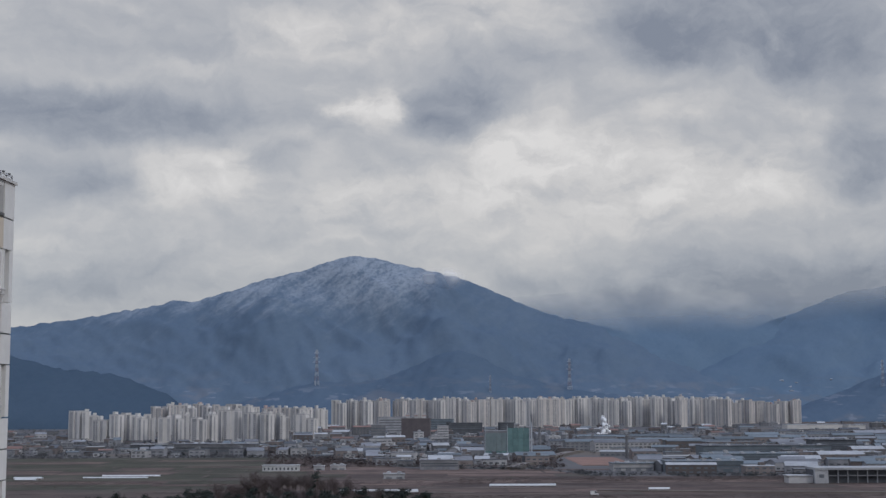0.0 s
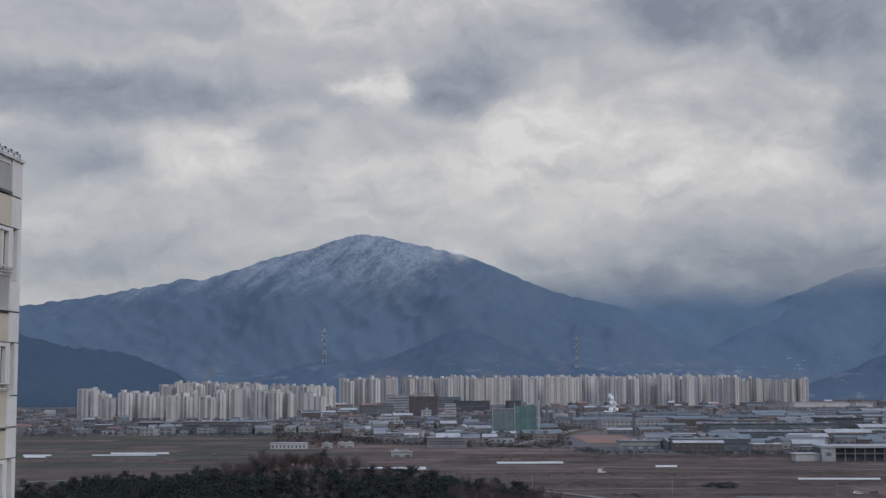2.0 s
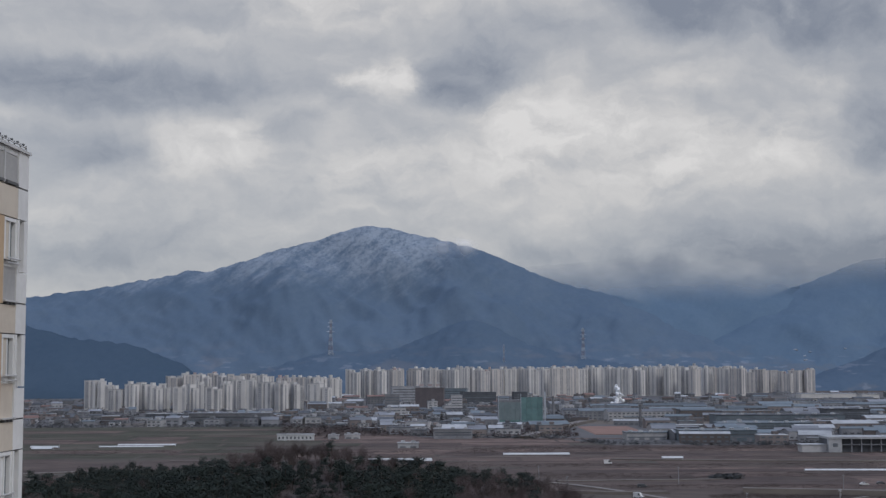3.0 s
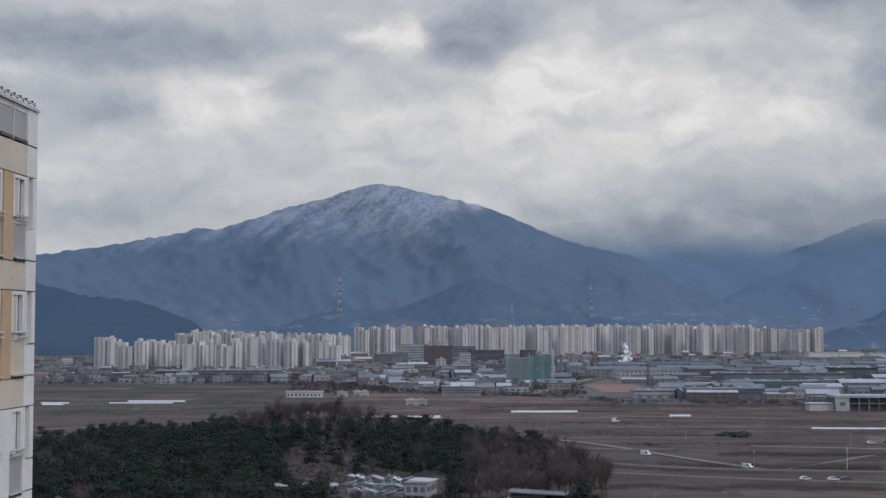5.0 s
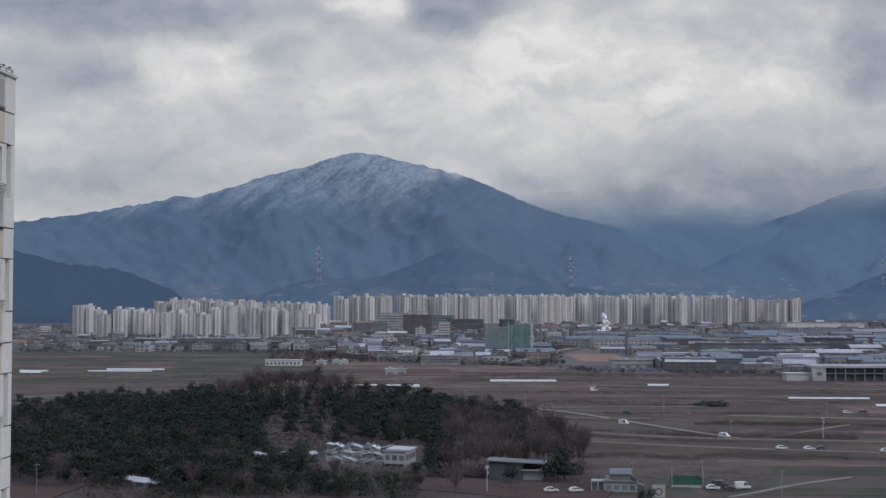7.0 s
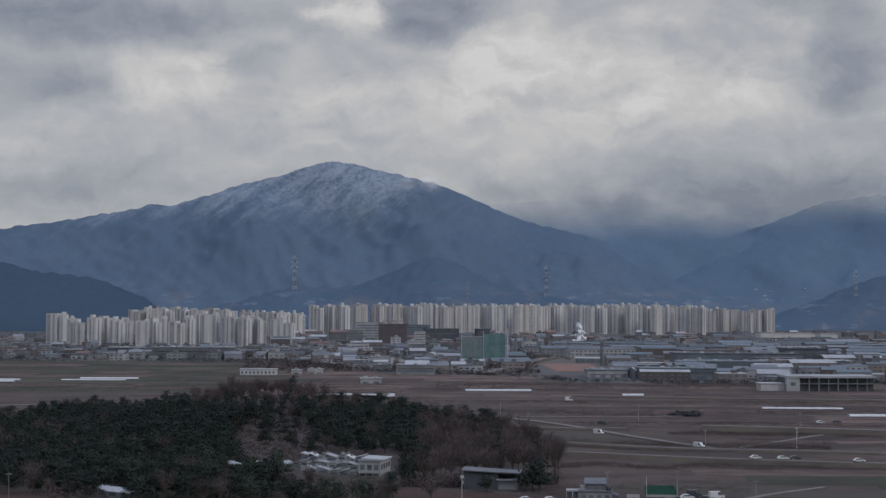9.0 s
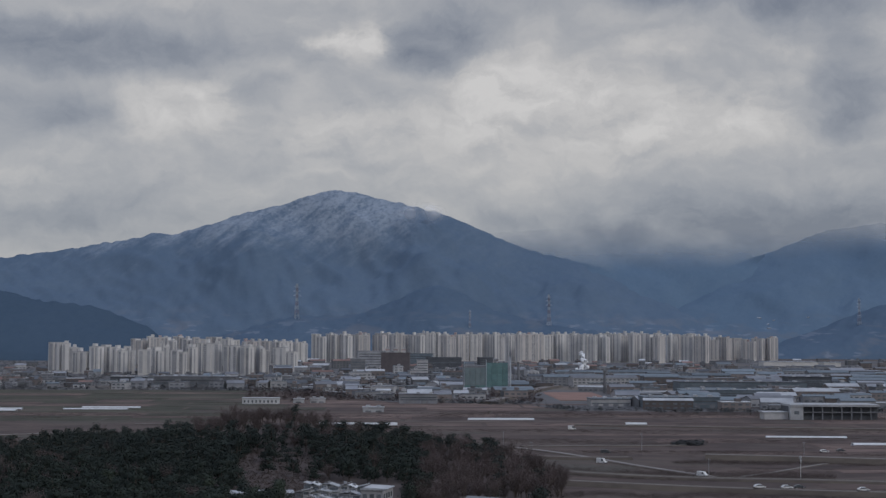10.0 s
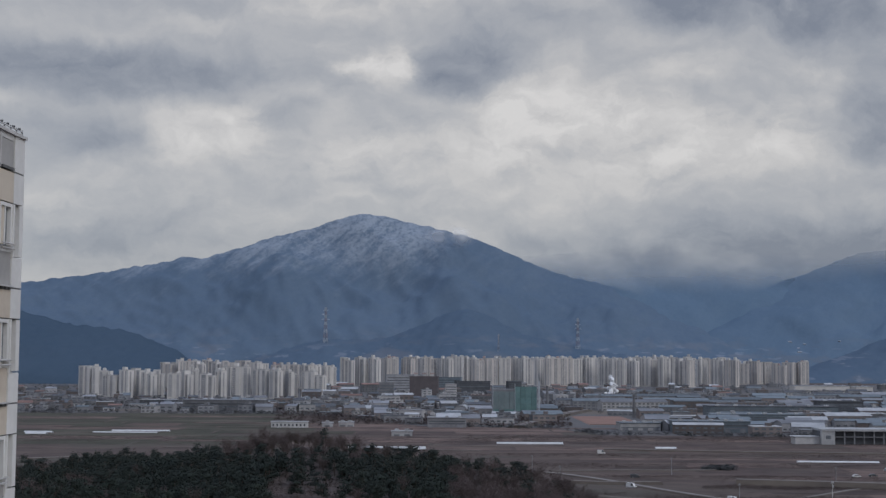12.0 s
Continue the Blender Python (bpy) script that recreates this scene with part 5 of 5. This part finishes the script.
def build_plant(name, m, wide, deep, tall, wall, roof, label, bands, vents):
    """A long works hall: wall, sheet roof, window bands, roof vents and loading doors."""
    t = thing(name, m, label, "factory")
    h = wide / 2
    part("wall", Solid().box(-h, h, 0, deep, 0, tall), wall, t)
    part("roof", Solid().prism([(-h - 0.5, tall), (h + 0.5, tall), (h + 0.5, tall + 0.6), (-h - 0.5, tall + 0.6)], -0.6, deep + 0.6), roof, t)
    for k in range(bands):
        z = tall * (0.35 + 0.5 * k / max(1, bands))
        part("window_band", Solid().box(-h * 0.95, h * 0.95, -0.12, 0.05, z, z + tall * 0.13), M_STRIP, t)
    for i in range(vents):
        x = -h + wide * (i + 0.5) / vents
        part("roof_vent", Solid().box(x - 1.6, x + 1.6, deep * 0.2, deep * 0.4, tall + 0.6, tall + 2.0), M_WHITEROOF, t)
        part("loading_door", Solid().box(x - 2.2, x + 2.2, -0.1, 0.05, 0.1, min(4, tall * 0.4)), M_GREYROOF, t)
    return t


build_plant("factory_hall", pose(350, 1436, 0, 0, 0, 1), 135, 36, 10.5, M_BLUEROOF, M_DARKROOF, "long dark blue-grey factory hall", 2, 7)
build_plant("factory_hall", pose(442, 1510, 0, 0, 0, -3), 48, 30, 14, M_DARKROOF, M_DARKROOF, "tall dark factory block with window bands", 3, 3)
build_plant("factory_hall", pose(408, 1372, 0, 0, 0, 1), 84, 26, 6, M_STONE, M_WHITEROOF, "long low factory hall with a pale roof", 1, 5)
build_plant("factory_hall", pose(300, 1290, 0, 0, 0, 1), 88, 30, 8, M_BLUEROOF, M_BLUEROOF, "long teal-grey factory hall with a sheet roof", 2, 6)
build_plant("factory_hall", pose(222, 1118, 0, 0, 0, 1), 62, 30, 9, M_BLUEROOF, M_BLUEROOF, "teal-grey factory hall with a sheet roof", 2, 5)
build_plant("factory_hall", pose(168, 1150, 0, 0, 0, 1), 34, 24, 6, M_WHITEBOX, M_BLUEROOF, "low white factory hall with a blue-grey roof", 1, 4)
build_plant("plant_hall", pose(664, 2380, 0, 0, 0, 2), 97, 30, 14, M_TOWER, M_WHITEROOF, "long white plant hall at the valley mouth", 1, 6)
build_plant("plant_hall", pose(737, 2380, 0, 0, 0, 2), 30, 30, 13, M_TOWER, M_WHITEROOF, "white plant hall at the valley mouth", 1, 3)
build_plant("grey_hall", pose(-238, 1508, 0, 0, 0, -2), 90, 24, 12, M_STONE, M_GREYROOF, "long grey hall in front of the towers", 2, 5)
build_plant("depot", pose(-355, 1723, 0, 0, 0, -1), 45, 16, 5, M_DARKROOF, M_WHITEROOF, "dark open depot under a flat white roof", 1, 3)
build_plant("long_hall", pose(6, 1182, 0, 0, 0, 2), 33, 14, 8, M_STONE, M_GREYROOF, "grey long hall with two window bands", 2, 3)
build_plant("white_shed", pose(-29, 1049, 0, 0, 0, 2), 16, 8, 3.6, M_WHITEROOF, M_WHITEROOF, "small white shed on the fields", 0, 2)
build_plant("white_shed", pose(-81, 1187, 0, 0, 0, 2), 13, 8, 3.6, M_WHITEBOX, M_WHITEROOF, "small pale shed on the fields", 0, 2)
build_plant("white_shed", pose(-97, 1182, 0, 0, 0, 2), 9, 8, 3.4, M_WHITEROOF, M_WHITEROOF, "small white shed on the fields", 0, 1)


def build_framed(m):
    t = thing("framed_works", m, "white framed works building with a dark recessed front", "factory")
    part("body", Solid().box(-22, 42, 3, 24, 0, 9.5), M_DARKROOF, t)
    part("roof_slab", Solid().box(-22.5, 42.5, -1, 24.5, 9.5, 11.0), M_WHITEROOF, t)
    part("end_frame", Solid().box(-22.5, -13, -0.5, 3, 0, 9.5), M_WHITEROOF, t)
    part("window", Solid().box(-19.5, -16, -0.62, -0.48, 4, 6.5), M_STRIP, t)
    part("middle_slab", Solid().box(-13, 42, 0.5, 3, 5.0, 5.7), M_GREYROOF, t)
    for i in range(7):
        part("column", Solid().box(-6 + i * 7, -5.3 + i * 7, 0.6, 1.3, 0, 9.5), M_GREYROOF, t)
    wing = part("wing", Solid().box(-40, -22.5, 4, 16, 0, 5), M_WHITEBOX, t)
    part("wing_roof", Solid().box(-41, -22.5, 3.5, 16.5, 5, 5.6), M_WHITEROOF, wing)


build_framed(pose(293, 974, 0, 0, 0, 1))
setting("bare_lot", Solid().prism([(134, -0.2), (188, -0.2), (186, 0.6), (137, 0.6)], 1245, 1415), M_REDLOT, "bare orange-red building lot", category="lot")
bank("road_ramp", wander(0.057, 1180, 0.105, 1560, 14, 4, 16), 14, 2.2, 9.0, "a raised town road")


def build_netted(m):
    t = thing("scaffolded_building", m, "building under construction wrapped in green scaffold nets", "building site")
    part("core", Solid().box(-23, 23, 1, 22, 0, 27), M_STONE, t)
    for i in range(4):
        for k in range(5):
            x = 0 + i * 5.8
            part("green_net", Solid().box(x + 0.1, x + 5.7, 0.2 - 0.15 * ((i + k) % 3), 0.9, k * 6, k * 6 + 5.9), M_NET, t)
    for i in range(4):
        for k in range(4):
            x = -23 + i * 5.75
            part("grey_net", Solid().box(x + 0.1, x + 5.6, 0.2 - 0.15 * ((i + k) % 2), 0.9, k * 6.2, k * 6.2 + 6.1), M_NETGREY if k else M_NET, t)
    for x in (-23.5, 0, 23.5):
        part("scaffold_pole", Solid().rod((x, -0.4, 0), (x, -0.4, 33), 0.35, 0.3, 6), M_PYLON, t)
    part("lift_mast", Solid().box(25, 26.6, 0, 1.6, 0, 36), M_PYLON, t)


build_netted(pose(79, 1448, 0, 0, 0, 3))


def build_chimney(m, tall):
    t = thing("chimney", m, "slim grey factory chimney", "chimney")
    part("flue", Solid().rod((0, 0, 0), (0, 0, tall), 1.8, 1.3, 10), M_STONE, t)
    part("rim", Solid().rod((0, 0, tall), (0, 0, tall + 0.8), 1.6, 1.6, 10), M_DARKMETAL, t)


build_chimney(pose(198, 1400, 0), 22)
build_chimney(pose(125, 1600, 0), 27)


def build_steam(m):
    """Steam from a plant: billows piled on one another, with ragged outlines."""
    rnd = random.Random(9)
    s = Solid()
    for i in range(46):
        t = i / 45
        lean = 10 * math.sin(t * 2.6)
        c = Vector((lean * 0.5 + rnd.gauss(0, 2.8 - 1.3 * t), rnd.gauss(0, 3), 2 + 33 * t))
        if i % 5 == 0:
            c += Vector((9 * (1 - t), 0, -3))
        r = rnd.uniform(1.6, 3.6) * (1.15 - 0.45 * t)
        bm = bmesh.new()
        bmesh.ops.create_icosphere(bm, subdivisions=2, radius=r)
        k = len(s.v)
        for v in bm.verts:
            bump = 1 + 0.35 * noise.noise(v.co * 0.9 + c)
            s.v.append(tuple(v.co * bump + c))
        s.f += [tuple(k + q.index for q in f.verts) for f in bm.faces]
        bm.free()
    t = thing("steam_plume", m, "white plume of steam rising from a plant", "steam", kind="stuff")
    part("billow", s, M_STEAM, t, smooth=True)


build_steam(pose(258, 2098, 0))


def build_pylon(m, tall):
    t = thing("transmission_tower", m, "red and white lattice transmission tower on the hillside", "pylon", "transmission towers")
    b = tall * 0.055
    waist = tall * 0.02

    def corner(k, z):
        w = b + (waist - b) * min(1.0, z / (tall * 0.65))
        sx, sy = ((-1, -1), (1, -1), (1, 1), (-1, 1))[k % 4]
        return (sx * w, sy * w, z)
    levels = [tall * q for q in (0, 0.14, 0.27, 0.39, 0.50, 0.60, 0.70, 0.79, 0.88, 1.0)]
    r = tall * 0.0055
    for j in range(len(levels) - 1):
        s = Solid()
        for k in range(4):
            s.rod(corner(k, levels[j]), corner(k, levels[j + 1]), r, None, 4)
            s.rod(corner(k, levels[j]), corner(k + 1, levels[j + 1]), r * 0.7, None, 3)
            s.rod(corner(k + 1, levels[j]), corner(k, levels[j + 1]), r * 0.7, None, 3)
        part("lattice_bay", s, M_PYLONRED if j % 2 else M_PYLON, t)
    for q, w in ((0.66, 0.12), (0.79, 0.10), (0.91, 0.08)):
        z = tall * q
        part("crossarm", Solid().rod((-tall * w, 0, z), (tall * w, 0, z), r, None, 4).rod((-tall * w, 0, z), (0, 0, z + tall * 0.04), r * 0.7, None, 3).rod((tall * w, 0, z), (0, 0, z + tall * 0.04), r * 0.7, None, 3), M_PYLON, t)


def on_slope(a, e, near, far, crest, rough, power, spurs):
    """Where a line of sight at the bearing a, rising e per metre, first meets a mountain side."""
    y = near
    while y < far - 20:
        z = slope_height(a, (y - near) / (far - near), y, far, crest, rough, power, spurs)
        if z > EYE[2] + e * y:
            return y, z
        y += 4
    return y, z


for a, low, high in ((-0.0842, 0.0105, 0.0365), (0.1005, 0.0070, 0.0300), (0.0425, 0.005, 0.018)):
    y, z = on_slope(a, low, 3420, 3800, spur_crest, 0.35, 0.8, ())
    build_pylon(pose(a * y, y, z - 2, 0, 0, 25), (high - low) * y)
y, z = on_slope(0.330, 0.0085, 3500, 3900, right_crest, 0.4, 0.7, ())
build_pylon(pose(0.330 * y, y, z - 2, 0, 0, 25), 0.020 * y)


# ---- shrubs and trees of the town, too many to count ----
def leaf_belt(name, count, a0, a1, d0, d1, size, tall, material, label, seed, soft=False, grain=1.0):
    rnd = random.Random(seed)
    s = Solid()
    for i in range(count):
        a = rnd.uniform(a0, a1)
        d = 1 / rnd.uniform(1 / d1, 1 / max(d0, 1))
        if soft:
            d = (d0 + d1) / 2 + rnd.gauss(0, 0.36) * (d1 - d0) + 12 * noise.noise(Vector((a * 25, seed, 0)))
        if d0 < 0:
            d = town_edge(a) + rnd.uniform(d0, d1)
        if name == "thicket" and a < -0.262 and d < 446:
            continue
        x = a * d
        if noise.noise(Vector((x * 0.010, d * 0.03, seed))) < -0.12:
            continue
        h = tall * rnd.uniform(0.5, 1.1)
        z = hill_height(x, d)
        for k in range(16):
            s.leaf((x + rnd.gauss(0, size * 0.9), d + rnd.gauss(0, size * 0.9), z + h * rnd.uniform(0.1, 1.0)), size * grain * rnd.uniform(0.5, 1.0), rnd, (x, d, z - 2.5))
    ob = setting(name, s, material, label, kind="stuff", category="trees")
    return ob


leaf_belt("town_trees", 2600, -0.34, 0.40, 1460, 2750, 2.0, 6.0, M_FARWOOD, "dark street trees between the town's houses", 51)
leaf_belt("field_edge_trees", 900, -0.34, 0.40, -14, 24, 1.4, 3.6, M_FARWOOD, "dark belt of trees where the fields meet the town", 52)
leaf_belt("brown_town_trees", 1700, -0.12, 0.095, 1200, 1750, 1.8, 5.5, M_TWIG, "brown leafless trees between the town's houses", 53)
for seed, (count, a0, a1, d0, d1, size, tall) in enumerate(((2600, 0.10, 0.31, 556, 598, 0.7, 1.5), (1500, 0.19, 0.42, 636, 652, 0.7, 1.6), (1500, 0.05, 0.42, 690, 722, 0.8, 0.9), (1300, 0.10, 0.42, 505, 518, 0.6, 1.3),
                                                           (1300, 0.04, 0.42, 752, 790, 0.8, 0.8), (1500, -0.02, 0.42, 840, 895, 0.9, 0.9), (1500, -0.36, 0.42, 960, 1040, 1.0, 0.9), (900, -0.36, -0.16, 740, 800, 0.8, 0.9),
                                                           (900, 0.09, 0.25, 425, 470, 0.5, 0.6), (1200, 0.02, 0.42, 1000, 1060, 1.1, 1.4))):
    leaf_belt("dry_growth", int(count * 1.3), a0, a1, d0, d1, size * 1.3, tall * 0.7, M_SCRUB, "band of dry brown reeds and scrub between fields", 70 + seed, soft=True, grain=0.34)
leaf_belt("thicket", 900, -0.34, -0.19, 400, 440, 0.5, 2.2, M_TWIG, "brown undergrowth at the foot of the wood", 56)
leaf_belt("undergrowth", 1500, -0.21, -0.01, 396, 470, 0.5, 2.6, M_BROADLEAF, "dark evergreen undergrowth beneath the trees", 60)
leaf_belt("thicket", 3400, -0.005, 0.11, 450, 530, 0.6, 3.4, M_TWIG, "brown undergrowth at the foot of the wood", 59)
leaf_belt("yard_grass", 700, -0.02, 0.13, 402, 450, 0.8, 0.7, M_SCRUB, "dry brown weeds on the reddish yard", 61, grain=0.4)
leaf_belt("dark_hedge", 60, 0.193, 0.214, 744, 752, 1.2, 3.0, M_FARWOOD, "dark clump of shrubs in the fields", 57)
leaf_belt("knoll_grass", 1800, -0.132, -0.062, 490, 620, 0.45, 0.8, M_SCRUB, "dry brown grass on the bare slope of the knoll", 58)
plant("pine_tree", 40.3, 443, 1.35, random.Random(3), "large dark conifer beside the barn")
plant("pine_tree", 43, 447, 1.3, random.Random(4), "large dark conifer beside the barn")
plant("bare_tree", 6.9, 418, 1.0, random.Random(8), "single leafless tree in the reddish yard")
plant("evergreen_tree", 61.5, 404, 0.55, random.Random(9), "low dark shrub before the farmhouse")
plant("evergreen_tree", 64.0, 402, 0.50, random.Random(10), "low dark shrub before the farmhouse")
plant("pine_tree", 25, 440, 0.8, random.Random(5), "small dark conifer in front of the barn")


def build_mist(x, y, z, wide, deep, tall, seed):
    """A thin shred of cloud lying on the crest: a bulging sheet."""
    s = Solid()
    n = 14
    for j in range(n + 1):
        for i in range(n + 1):
            u, v = i / n - 0.5, j / n - 0.5
            s.v.append((u * wide, -deep * math.cos(math.pi * u) * math.cos(math.pi * v) + 8 * noise.noise(Vector((u * 5, v * 5, seed))), (v + 0.5) * tall))
    s.f = [(j * (n + 1) + i, j * (n + 1) + i + 1, (j + 1) * (n + 1) + i + 1, (j + 1) * (n + 1) + i) for j in range(n) for i in range(n)]
    ob = setting("mist_shred", s, M_MIST, "thin white shred of mist on the mountain crest", smooth=True, kind="stuff", category="mist")
    ob.matrix_basis = pose(x, y, z)


build_mist(22, 4390, 408, 190, 30, 86, 1)
rnd = random.Random(61)
for i in range(5):
    a, e = rnd.uniform(0.235, 0.30), rnd.uniform(0.003, 0.017)
    y, z = on_slope(a, e, 3950, 4650, side_crest, 0.8, 1.0, ())
    low_building("house", pose(a * y, y, z - 3, 0, 0, rnd.uniform(-20, 20)), rnd.uniform(9, 15), 9, 4.5, M_STONE, M_WHITEROOF, "gable", "small white house in the valley under the ridge", "house", "valley houses", rnd)

rnd = random.Random(62)
for x, y, w, turn in ((-60.5, 488, 6, 10), (-54, 490, 5, -14), (-48.5, 487, 6, 8), (-43.5, 490, 4, 20), (-93, 425, 9, -38), (-88, 420, 10, -30)):
    low_building("garden_shed", pose(x, y, hill_height(x, y) - 0.1, 0, 0, turn), w, 5, 2.4, M_STONE, M_WHITEROOF, "gable", "small shed with a pale sheet roof among trees", "shed", "sheds in the wood", rnd)
